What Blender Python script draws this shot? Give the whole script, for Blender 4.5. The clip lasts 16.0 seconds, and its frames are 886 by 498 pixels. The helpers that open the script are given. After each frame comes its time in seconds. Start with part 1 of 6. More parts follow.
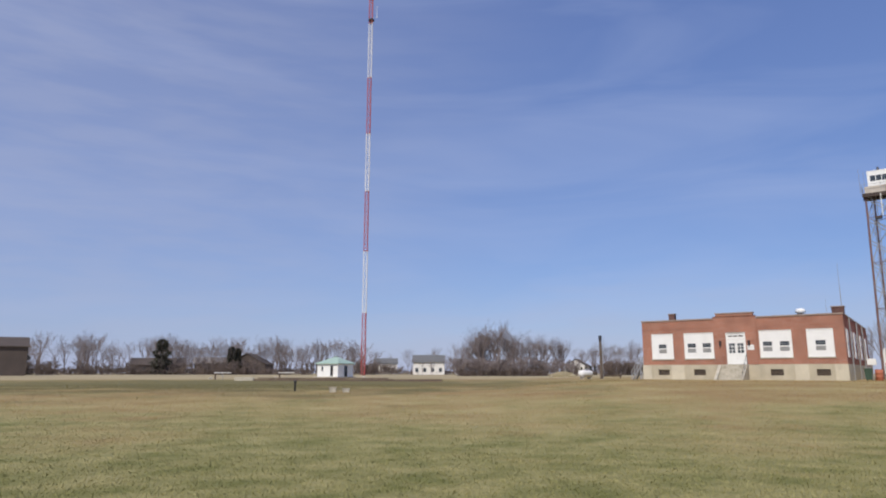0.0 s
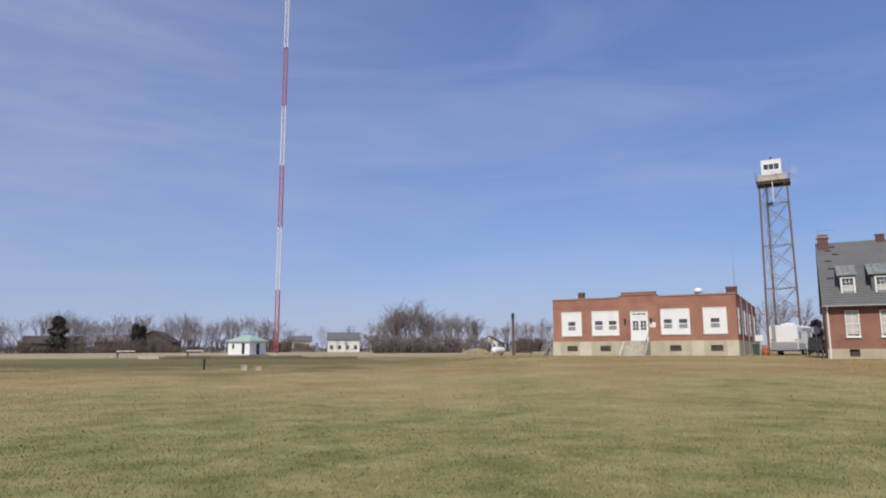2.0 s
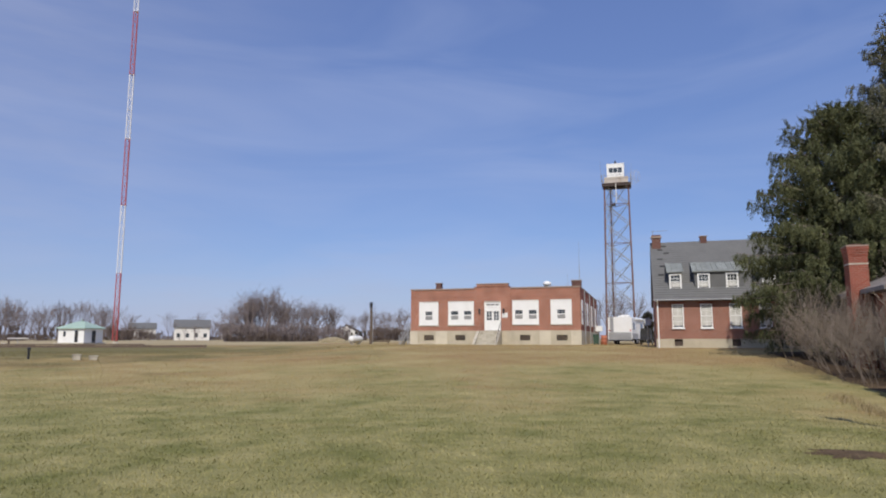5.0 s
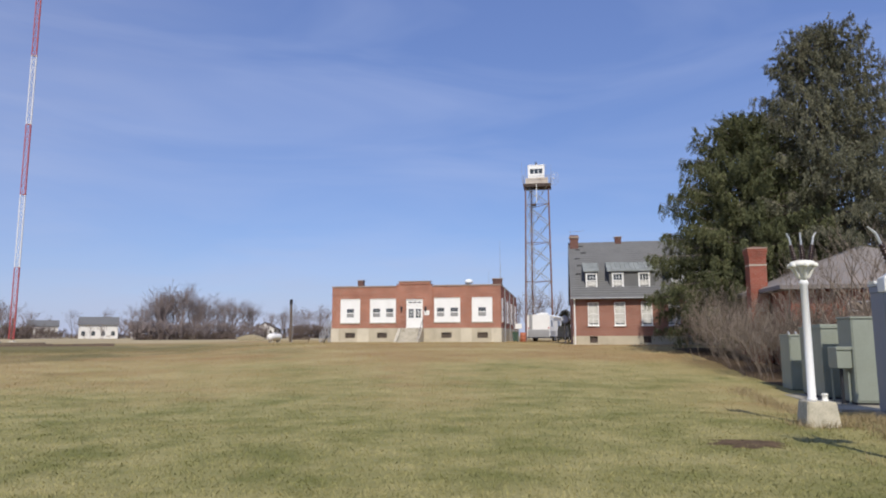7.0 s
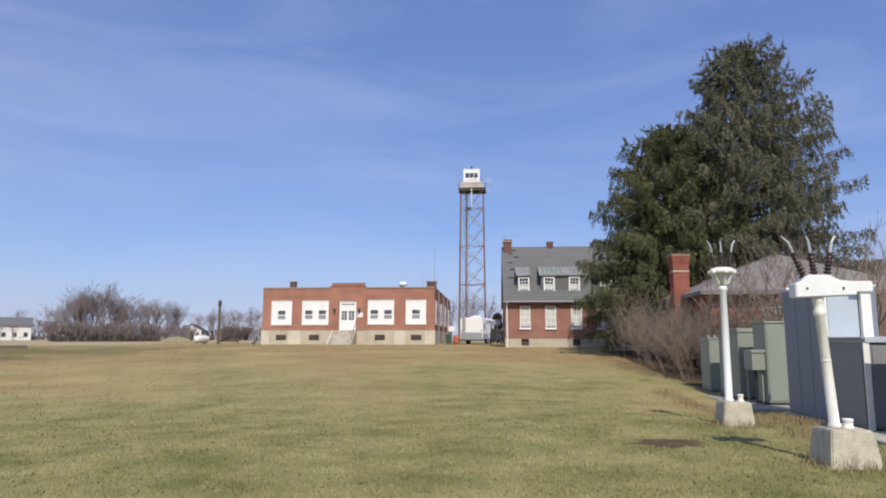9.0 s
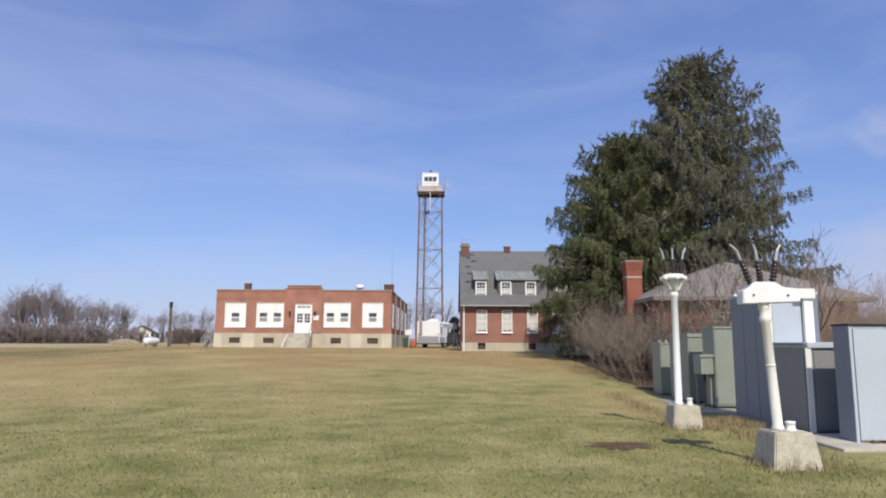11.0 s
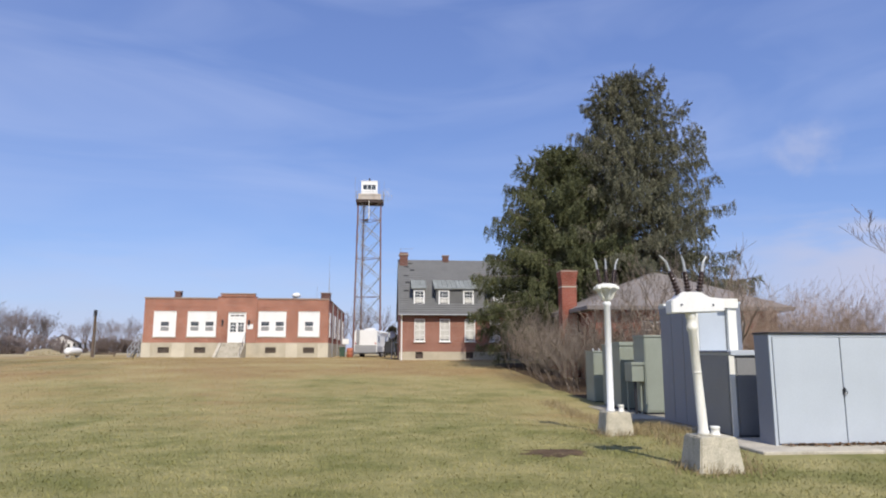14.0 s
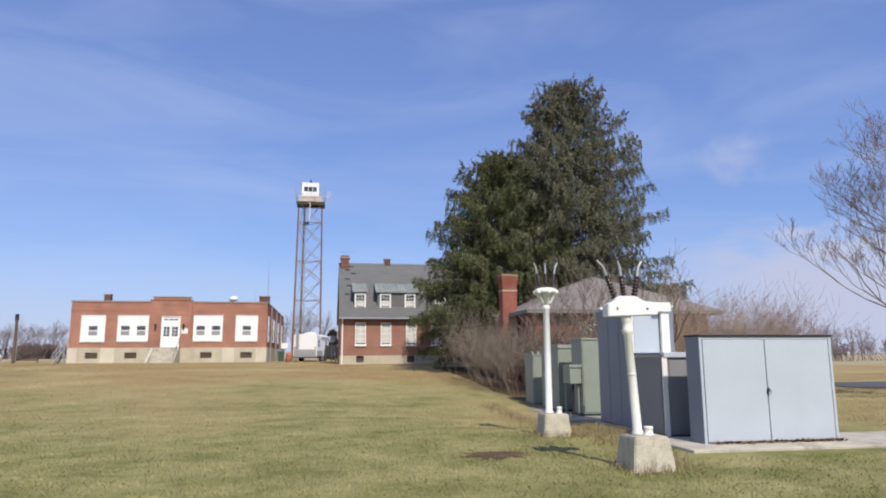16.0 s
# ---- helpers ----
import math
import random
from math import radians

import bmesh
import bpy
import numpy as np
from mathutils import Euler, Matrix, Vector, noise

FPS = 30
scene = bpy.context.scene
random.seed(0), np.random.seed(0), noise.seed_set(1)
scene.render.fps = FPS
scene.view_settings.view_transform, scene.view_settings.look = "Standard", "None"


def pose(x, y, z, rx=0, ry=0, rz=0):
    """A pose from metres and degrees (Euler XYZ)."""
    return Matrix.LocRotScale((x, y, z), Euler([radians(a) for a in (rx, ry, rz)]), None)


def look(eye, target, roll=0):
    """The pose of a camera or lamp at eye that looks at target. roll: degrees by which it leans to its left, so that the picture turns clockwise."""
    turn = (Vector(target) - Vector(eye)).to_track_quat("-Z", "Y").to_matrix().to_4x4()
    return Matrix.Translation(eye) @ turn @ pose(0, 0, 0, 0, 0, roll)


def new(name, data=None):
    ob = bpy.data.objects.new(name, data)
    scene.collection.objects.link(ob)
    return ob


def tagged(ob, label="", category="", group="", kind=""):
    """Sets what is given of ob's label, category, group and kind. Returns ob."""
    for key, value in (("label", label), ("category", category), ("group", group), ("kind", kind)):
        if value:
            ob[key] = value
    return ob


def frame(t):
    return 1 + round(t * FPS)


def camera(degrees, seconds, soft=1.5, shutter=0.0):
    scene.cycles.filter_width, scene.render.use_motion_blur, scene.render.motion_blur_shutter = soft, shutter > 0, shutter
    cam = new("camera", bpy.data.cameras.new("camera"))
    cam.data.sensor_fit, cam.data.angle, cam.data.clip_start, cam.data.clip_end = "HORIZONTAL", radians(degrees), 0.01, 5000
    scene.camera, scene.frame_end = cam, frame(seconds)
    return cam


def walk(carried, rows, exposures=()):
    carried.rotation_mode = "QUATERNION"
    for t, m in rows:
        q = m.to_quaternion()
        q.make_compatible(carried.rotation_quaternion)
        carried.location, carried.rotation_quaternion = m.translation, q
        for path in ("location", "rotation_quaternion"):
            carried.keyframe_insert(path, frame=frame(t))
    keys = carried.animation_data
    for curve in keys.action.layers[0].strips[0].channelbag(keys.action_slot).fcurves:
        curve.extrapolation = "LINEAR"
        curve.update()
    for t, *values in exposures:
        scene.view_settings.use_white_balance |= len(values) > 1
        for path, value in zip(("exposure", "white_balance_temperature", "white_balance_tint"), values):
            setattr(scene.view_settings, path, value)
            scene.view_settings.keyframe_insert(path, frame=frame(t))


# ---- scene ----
# ---- camera: seconds, yaw, pitch, roll; it turns where it stands ----
cam = camera(67.4, 16.0, soft=2.0)
EYE = 1.6
PATH = [
    (0.0, 0.14, 10.58, -0.04),
    (0.5, -0.88, 10.05, -0.19),
    (1.0, -2.79, 9.52, -0.38),
    (1.5, -5.11, 9.03, 0.02),
    (2.0, -7.07, 8.65, 0.22),
    (2.5, -8.90, 8.43, 0.17),
    (3.0, -10.85, 8.29, 0.07),
    (3.5, -12.93, 8.20, 0.07),
    (4.0, -15.09, 8.05, 0.12),
    (4.5, -17.23, 7.84, -0.00),
    (7.0, -25.89, 7.46, 0.15),
    (7.5, -27.44, 7.47, -0.19),
    (8.0, -28.89, 7.46, -0.01),
    (8.5, -30.42, 7.53, 0.07),
    (9.0, -31.58, 7.67, -0.01),
    (11.5, -35.99, 8.01, -0.25),
    (12.0, -36.66, 8.05, -0.18),
    (12.5, -37.51, 8.15, -0.17),
    (13.0, -38.40, 8.25, -0.02),
    (13.5, -39.51, 8.48, 0.09),
    (14.0, -40.60, 8.76, -0.07),
    (14.5, -41.78, 8.96, 0.10),
    (15.0, -42.89, 9.10, 0.11),
    (15.5, -44.22, 9.16, 0.05),
    (16.0, -45.61, 9.06, 0.27),
]
walk(cam, [(t, pose(0, 0, EYE, 90 + p, r, yaw)) for t, yaw, p, r in PATH],
     exposures=[(0.0, 0.0), (4.5, 0.0), (7.0, 0.16), (9.0, 0.21), (12.0, 0.29), (16.0, 0.31)])

# ---- world, sun, exposure ----
SUN_AZ, SUN_EL = 204.0, 46.0          # degrees clockwise from +y; height
world = bpy.data.worlds.new("sky")
scene.world = world
world.use_nodes = True
wn, wl = world.node_tree.nodes, world.node_tree.links
wn.clear()
w_out = wn.new("ShaderNodeOutputWorld")
w_bg = wn.new("ShaderNodeBackground")
w_bg.inputs["Strength"].default_value = 0.115
w_sky = wn.new("ShaderNodeTexSky")
w_sky.sky_type = "NISHITA"
w_sky.sun_disc = False
w_sky.sun_elevation = radians(SUN_EL)
w_sky.sun_rotation = radians(SUN_AZ)
w_sky.altitude = 250
w_sky.air_density = 1.0
w_sky.dust_density = 0.6
w_sky.ozone_density = 2.0
# thin cirrus streaks, stretched along the horizon
w_co = wn.new("ShaderNodeTexCoord")
w_map = wn.new("ShaderNodeMapping")
w_map.inputs["Rotation"].default_value = (radians(12), radians(-8), radians(20))
w_map.inputs["Scale"].default_value = (1.2, 1.6, 7.0)
w_no = wn.new("ShaderNodeTexNoise")
w_no.inputs["Scale"].default_value = 1.5
w_no.inputs["Detail"].default_value = 4
w_no.inputs["Roughness"].default_value = 0.52
w_no.inputs["Distortion"].default_value = 0.7
w_rm = wn.new("ShaderNodeValToRGB")
w_rm.color_ramp.elements[0].position = 0.42
w_rm.color_ramp.elements[1].position = 0.95
w_rm.color_ramp.elements[1].color = (0.46, 0.46, 0.46, 1)
w_mix = wn.new("ShaderNodeMixRGB")
w_mix.inputs["Color2"].default_value = (4.0, 4.6, 6.6, 1)
wl.new(w_co.outputs["Generated"], w_map.inputs["Vector"])
wl.new(w_map.outputs["Vector"], w_no.inputs["Vector"])
wl.new(w_no.outputs["Fac"], w_rm.inputs["Fac"])
wl.new(w_rm.outputs["Color"], w_mix.inputs["Fac"])
# the clear air between: a deep, slightly violet blue
w_tint = wn.new("ShaderNodeMixRGB")
w_tint.inputs["Fac"].default_value = 0.58
w_deep = wn.new("ShaderNodeMixRGB")
w_deep.inputs["Color1"].default_value = (1.34, 2.28, 5.8, 1)
w_deep.inputs["Color2"].default_value = (1.12, 1.78, 4.75, 1)
wl.new(w_sky.outputs["Color"], w_tint.inputs["Color1"])
wl.new(w_tint.outputs["Color"], w_mix.inputs["Color1"])
# a pale cloud bank low in the east, and one small puff above it
w_sep = wn.new("ShaderNodeSeparateXYZ")
wl.new(w_co.outputs["Generated"], w_sep.inputs[0])
w_up = wn.new("ShaderNodeMapRange")
w_up.inputs["From Min"].default_value, w_up.inputs["From Max"].default_value = 0.15, 0.5
wl.new(w_sep.outputs["Z"], w_up.inputs["Value"])
wl.new(w_up.outputs["Result"], w_deep.inputs["Fac"])
wl.new(w_deep.outputs["Color"], w_tint.inputs["Color2"])


def w_dot(az, el):
    """How near the sky's direction is to one of the compass."""
    q = wn.new("ShaderNodeVectorMath")
    q.operation = "DOT_PRODUCT"
    q.inputs[1].default_value = (math.sin(radians(az)) * math.cos(radians(el)), math.cos(radians(az)) * math.cos(radians(el)), math.sin(radians(el)))
    wl.new(w_co.outputs["Generated"], q.inputs[0])
    return q.outputs["Value"]


def w_range(v, a, b, c, d):
    q = wn.new("ShaderNodeMapRange")
    q.interpolation_type = "SMOOTHSTEP"
    for k, x in zip(("From Min", "From Max", "To Min", "To Max"), (a, b, c, d)):
        q.inputs[k].default_value = x
    wl.new(v, q.inputs["Value"])
    return q.outputs["Result"]


def w_math(op, a, b):
    q = wn.new("ShaderNodeMath")
    q.operation = op
    for s, v in zip(q.inputs, (a, b)):
        if isinstance(v, float):
            s.default_value = v
        else:
            wl.new(v, s)
    return q.outputs[0]


w_soft = wn.new("ShaderNodeTexNoise")
w_soft.inputs["Scale"].default_value, w_soft.inputs["Detail"].default_value = 7.0, 5
wl.new(w_map.outputs["Vector"], w_soft.inputs["Vector"])
w_fine = wn.new("ShaderNodeTexNoise")
w_fine.inputs["Scale"].default_value, w_fine.inputs["Detail"].default_value = 26.0, 5
wl.new(w_co.outputs["Generated"], w_fine.inputs["Vector"])
w_h = w_math("ADD", w_sep.outputs["Z"], w_math("MULTIPLY", w_math("SUBTRACT", w_soft.outputs["Fac"], 0.5), 0.16))
w_bank = w_math("MULTIPLY", w_range(w_h, 0.1, 0.19, 1.0, 0.0), w_range(w_dot(92, 3), 0.84, 0.965, 0.0, 1.0))
w_puff = w_math("MULTIPLY", w_range(w_math("ADD", w_dot(70.0, 15.4), w_math("MULTIPLY", w_math("SUBTRACT", w_fine.outputs["Fac"], 0.5), 0.0022)), 0.9988, 1.0002, 0.0, 0.4), w_range(w_fine.outputs["Fac"], 0.25, 0.65, 0.45, 1.0))
w_haze = w_range(w_h, -0.02, 0.16, 0.45, 0.0)
# a thin veil all over the western sky
w_veil = w_math("MULTIPLY", w_range(w_dot(-60, 10), 0.25, 0.95, 0.0, 0.42), w_range(w_soft.outputs["Fac"], 0.3, 0.7, 0.75, 1.1))
w_all = w_math("MAXIMUM", w_math("MAXIMUM", w_bank, w_puff), w_math("MAXIMUM", w_haze, w_veil))
w_mix2 = wn.new("ShaderNodeMixRGB")
w_mix2.inputs["Color2"].default_value = (3.8, 4.05, 5.35, 1)
wl.new(w_all, w_mix2.inputs["Fac"])
wl.new(w_mix.outputs["Color"], w_mix2.inputs["Color1"])
wl.new(w_mix2.outputs["Color"], w_bg.inputs["Color"])
wl.new(w_bg.outputs["Background"], w_out.inputs["Surface"])
sun = new("sun", bpy.data.lights.new("sun", "SUN"))
sun.data.energy = 3.6
sun.data.angle = radians(0.6)
sun.data.color = (1.0, 0.93, 0.82)
_a, _e = radians(SUN_AZ), radians(SUN_EL)
SUN_TO = Vector((math.sin(_a) * math.cos(_e), math.cos(_a) * math.cos(_e), math.sin(_e)))
sun.matrix_world = look(SUN_TO * 60, (0, 0, 0))


# ---- materials ----
def mat(name, color, rough=0.7, var=0.18, scale=3.0, fine=40.0, bump=0.15, metal=0.0, stain=None, stain_amount=0.4, spec=0.5):
    """Noise at two scales on a base colour, fine relief, and stains with a colour of their own."""
    m = bpy.data.materials.new(name)
    m.use_nodes = True
    n, l = m.node_tree.nodes, m.node_tree.links
    p = n["Principled BSDF"]
    p.inputs["Metallic"].default_value = metal
    p.inputs["Specular IOR Level"].default_value = spec
    co = n.new("ShaderNodeTexCoord")
    a = n.new("ShaderNodeTexNoise")
    a.inputs["Scale"].default_value, a.inputs["Detail"].default_value = scale, 5
    b = n.new("ShaderNodeTexNoise")
    b.inputs["Scale"].default_value, b.inputs["Detail"].default_value = fine, 4
    for q in (a, b):
        l.new(co.outputs["Object"], q.inputs["Vector"])
    s = n.new("ShaderNodeMath")
    s.operation = "ADD"
    l.new(a.outputs["Fac"], s.inputs[0])
    l.new(b.outputs["Fac"], s.inputs[1])
    r = n.new("ShaderNodeMapRange")
    r.inputs["From Min"].default_value, r.inputs["From Max"].default_value = 0.7, 1.3
    l.new(s.outputs[0], r.inputs["Value"])
    x = n.new("ShaderNodeMixRGB")
    x.inputs["Color1"].default_value = (*[c * (1 - var) for c in color], 1)
    x.inputs["Color2"].default_value = (*[min(1, c * (1 + var)) for c in color], 1)
    l.new(r.outputs["Result"], x.inputs["Fac"])
    last = x.outputs["Color"]
    if stain:
        c = n.new("ShaderNodeTexNoise")
        c.inputs["Scale"].default_value, c.inputs["Detail"].default_value = scale * 0.7, 8
        c.inputs["Roughness"].default_value = 0.7
        mp = n.new("ShaderNodeMapping")
        mp.inputs["Location"].default_value = (3.1, 7.7, 1.3)
        mp.inputs["Scale"].default_value = (1, 1, 0.35)
        l.new(co.outputs["Object"], mp.inputs["Vector"])
        l.new(mp.outputs["Vector"], c.inputs["Vector"])
        k = n.new("ShaderNodeMapRange")
        k.inputs["From Min"].default_value, k.inputs["From Max"].default_value = 0.52, 0.72
        k.inputs["To Max"].default_value = stain_amount
        l.new(c.outputs["Fac"], k.inputs["Value"])
        y = n.new("ShaderNodeMixRGB")
        y.inputs["Color2"].default_value = (*stain, 1)
        l.new(k.outputs["Result"], y.inputs["Fac"])
        l.new(last, y.inputs["Color1"])
        last = y.outputs["Color"]
    l.new(last, p.inputs["Base Color"])
    g = n.new("ShaderNodeMapRange")
    g.inputs["To Min"].default_value, g.inputs["To Max"].default_value = max(0.03, rough - 0.1), min(1, rough + 0.1)
    l.new(a.outputs["Fac"], g.inputs["Value"])
    l.new(g.outputs["Result"], p.inputs["Roughness"])
    if bump:
        u = n.new("ShaderNodeBump")
        u.inputs["Strength"].default_value, u.inputs["Distance"].default_value = bump, 0.02
        l.new(b.outputs["Fac"], u.inputs["Height"])
        l.new(u.outputs["Normal"], p.inputs["Normal"])
    return m


def brick_mat(name, c1, c2, mortar, soot=0.25):
    m = bpy.data.materials.new(name)
    m.use_nodes = True
    n, l = m.node_tree.nodes, m.node_tree.links
    p = n["Principled BSDF"]
    p.inputs["Roughness"].default_value = 0.9
    p.inputs["Specular IOR Level"].default_value = 0.2
    co = n.new("ShaderNodeTexCoord")
    sp = n.new("ShaderNodeSeparateXYZ")
    l.new(co.outputs["Object"], sp.inputs[0])
    ad = n.new("ShaderNodeMath")
    l.new(sp.outputs["X"], ad.inputs[0])
    l.new(sp.outputs["Y"], ad.inputs[1])
    cb = n.new("ShaderNodeCombineXYZ")
    l.new(ad.outputs[0], cb.inputs["X"])
    l.new(sp.outputs["Z"], cb.inputs["Y"])
    b = n.new("ShaderNodeTexBrick")
    b.inputs["Scale"].default_value = 1.0
    b.inputs["Brick Width"].default_value, b.inputs["Row Height"].default_value = 0.21, 0.075
    b.inputs["Mortar Size"].default_value = 0.006
    b.inputs["Color1"].default_value, b.inputs["Color2"].default_value = (*c1, 1), (*c2, 1)
    b.inputs["Mortar"].default_value = (*mortar, 1)
    l.new(cb.outputs[0], b.inputs["Vector"])
    a = n.new("ShaderNodeTexNoise")
    a.inputs["Scale"].default_value, a.inputs["Detail"].default_value = 0.6, 7
    l.new(co.outputs["Object"], a.inputs["Vector"])
    k = n.new("ShaderNodeMapRange")
    k.inputs["From Min"].default_value, k.inputs["From Max"].default_value = 0.35, 0.75
    k.inputs["To Min"].default_value, k.inputs["To Max"].default_value = 1.12, 1.0 - soot
    l.new(a.outputs["Fac"], k.inputs["Value"])
    x = n.new("ShaderNodeMixRGB")
    x.blend_type = "MULTIPLY"
    x.inputs["Fac"].default_value = 1
    l.new(b.outputs["Color"], x.inputs["Color1"])
    l.new(k.outputs["Result"], x.inputs["Color2"])
    l.new(x.outputs["Color"], p.inputs["Base Color"])
    u = n.new("ShaderNodeBump")
    u.inputs["Strength"].default_value, u.inputs["Distance"].default_value = 0.4, 0.01
    u.invert = True
    l.new(b.outputs["Fac"], u.inputs["Height"])
    l.new(u.outputs["Normal"], p.inputs["Normal"])
    return m


def lawn_colour(n, l):
    """Winter lawn: green, straw and brown patches at several scales, drier on the rise towards the buildings. Returns colour and fine noise."""
    co = n.new("ShaderNodeTexCoord")

    def ns(scale, detail, rough=0.55):
        q = n.new("ShaderNodeTexNoise")
        q.inputs["Scale"].default_value, q.inputs["Detail"].default_value, q.inputs["Roughness"].default_value = scale, detail, rough
        l.new(co.outputs["Object"], q.inputs["Vector"])
        return q.outputs["Fac"]

    def rng(v, a, b, c=0.0, d=1.0):
        q = n.new("ShaderNodeMapRange")
        q.inputs["From Min"].default_value, q.inputs["From Max"].default_value = a, b
        q.inputs["To Min"].default_value, q.inputs["To Max"].default_value = c, d
        l.new(v, q.inputs["Value"])
        return q.outputs["Result"]

    def mix(f, c1, c2, mode="MIX"):
        q = n.new("ShaderNodeMixRGB")
        q.blend_type = mode
        for s, v in ((q.inputs["Fac"], f), (q.inputs["Color1"], c1), (q.inputs["Color2"], c2)):
            if isinstance(v, bpy.types.NodeSocket):
                l.new(v, s)
            else:
                s.default_value = v if isinstance(v, float) else (*v, 1)
        return q.outputs["Color"]

    def ma(op, a, b):
        q = n.new("ShaderNodeMath")
        q.operation = op
        for s, v in ((q.inputs[0], a), (q.inputs[1], b)):
            if isinstance(v, bpy.types.NodeSocket):
                l.new(v, s)
            else:
                s.default_value = v
        return q.outputs[0]

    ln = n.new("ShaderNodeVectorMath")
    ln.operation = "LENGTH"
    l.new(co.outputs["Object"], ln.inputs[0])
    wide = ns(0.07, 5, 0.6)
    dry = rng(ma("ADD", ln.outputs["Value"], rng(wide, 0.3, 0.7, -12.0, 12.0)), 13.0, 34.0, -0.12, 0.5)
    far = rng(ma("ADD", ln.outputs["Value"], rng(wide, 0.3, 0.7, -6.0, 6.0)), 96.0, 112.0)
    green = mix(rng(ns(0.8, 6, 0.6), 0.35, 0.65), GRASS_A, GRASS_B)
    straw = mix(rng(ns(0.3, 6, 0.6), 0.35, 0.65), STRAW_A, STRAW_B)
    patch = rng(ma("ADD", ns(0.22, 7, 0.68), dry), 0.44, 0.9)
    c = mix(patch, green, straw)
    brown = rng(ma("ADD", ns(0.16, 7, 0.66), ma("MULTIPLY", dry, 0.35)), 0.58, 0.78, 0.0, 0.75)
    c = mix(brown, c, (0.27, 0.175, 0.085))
    # a greener bank before the mast
    mp = n.new("ShaderNodeMapping")
    mp.inputs["Location"].default_value = (20.0 / 34, -66.0 / 32.0, 0)
    mp.inputs["Scale"].default_value = (1 / 34, 1 / 32.0, 0)
    l.new(co.outputs["Object"], mp.inputs["Vector"])
    bl = n.new("ShaderNodeVectorMath")
    bl.operation = "LENGTH"
    l.new(mp.outputs["Vector"], bl.inputs[0])
    c = mix(rng(ma("ADD", bl.outputs["Value"], rng(ns(0.2, 5), 0.3, 0.7, -0.35, 0.35)), 0.6, 1.15, 0.9, 0.0), c, (0.138, 0.125, 0.055))
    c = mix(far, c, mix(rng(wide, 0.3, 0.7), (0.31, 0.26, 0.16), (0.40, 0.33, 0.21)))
    c = mix(rng(ns(7.0, 5, 0.7), 0.3, 0.72, 0.0, 0.6), c, mix(1.0, c, (1.4, 1.38, 1.3), "MULTIPLY"))
    return c, ns, rng, mix, ma


def lawn_mat():
    m = bpy.data.materials.new("winter_lawn")
    m.use_nodes = True
    n, l = m.node_tree.nodes, m.node_tree.links
    p = n["Principled BSDF"]
    p.inputs["Roughness"].default_value = 0.95
    p.inputs["Specular IOR Level"].default_value = 0.15
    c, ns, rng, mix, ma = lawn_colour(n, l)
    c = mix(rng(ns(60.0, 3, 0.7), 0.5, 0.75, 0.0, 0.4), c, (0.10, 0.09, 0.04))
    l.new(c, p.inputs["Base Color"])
    u = n.new("ShaderNodeBump")
    u.inputs["Strength"].default_value, u.inputs["Distance"].default_value = 0.45, 0.05
    l.new(ns(38.0, 5, 0.7), u.inputs["Height"])
    l.new(u.outputs["Normal"], p.inputs["Normal"])
    return m


def blade_mat():
    m = bpy.data.materials.new("grass_blades")
    m.use_nodes = True
    n, l = m.node_tree.nodes, m.node_tree.links
    p = n["Principled BSDF"]
    p.inputs["Roughness"].default_value = 0.8
    p.inputs["Specular IOR Level"].default_value = 0.2
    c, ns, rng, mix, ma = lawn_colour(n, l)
    g = n.new("ShaderNodeNewGeometry")
    k = rng(g.outputs["Random Per Island"], 0.0, 1.0, 0.84, 1.24)
    cb = n.new("ShaderNodeCombineXYZ")
    for s in cb.inputs:
        l.new(k, s)
    l.new(mix(1.0, c, cb.outputs[0], "MULTIPLY"), p.inputs["Base Color"])
    return m


def foliage_mat(name, dark, light, rough=0.75):
    m = bpy.data.materials.new(name)
    m.use_nodes = True
    n, l = m.node_tree.nodes, m.node_tree.links
    p = n["Principled BSDF"]
    p.inputs["Roughness"].default_value = rough
    p.inputs["Specular IOR Level"].default_value = 0.25
    g = n.new("ShaderNodeNewGeometry")
    co = n.new("ShaderNodeTexCoord")
    a = n.new("ShaderNodeTexNoise")
    a.inputs["Scale"].default_value, a.inputs["Detail"].default_value = 0.5, 4
    l.new(co.outputs["Object"], a.inputs["Vector"])
    t = n.new("ShaderNodeMath")
    t.operation = "MULTIPLY"
    l.new(a.outputs["Fac"], t.inputs[0])
    l.new(g.outputs["Random Per Island"], t.inputs[1])
    k = n.new("ShaderNodeMapRange")
    k.inputs["From Max"].default_value = 0.6
    l.new(t.outputs[0], k.inputs["Value"])
    x = n.new("ShaderNodeMixRGB")
    x.inputs["Color1"].default_value, x.inputs["Color2"].default_value = (*dark, 1), (*light, 1)
    l.new(k.outputs["Result"], x.inputs["Fac"])
    l.new(x.outputs["Color"], p.inputs["Base Color"])
    return m


def glass_mat(name, tint=(0.05, 0.06, 0.07)):
    m = bpy.data.materials.new(name)
    m.use_nodes = True
    p = m.node_tree.nodes["Principled BSDF"]
    p.inputs["Base Color"].default_value = (*tint, 1)
    p.inputs["Roughness"].default_value = 0.06
    p.inputs["Specular IOR Level"].default_value = 0.6
    return m


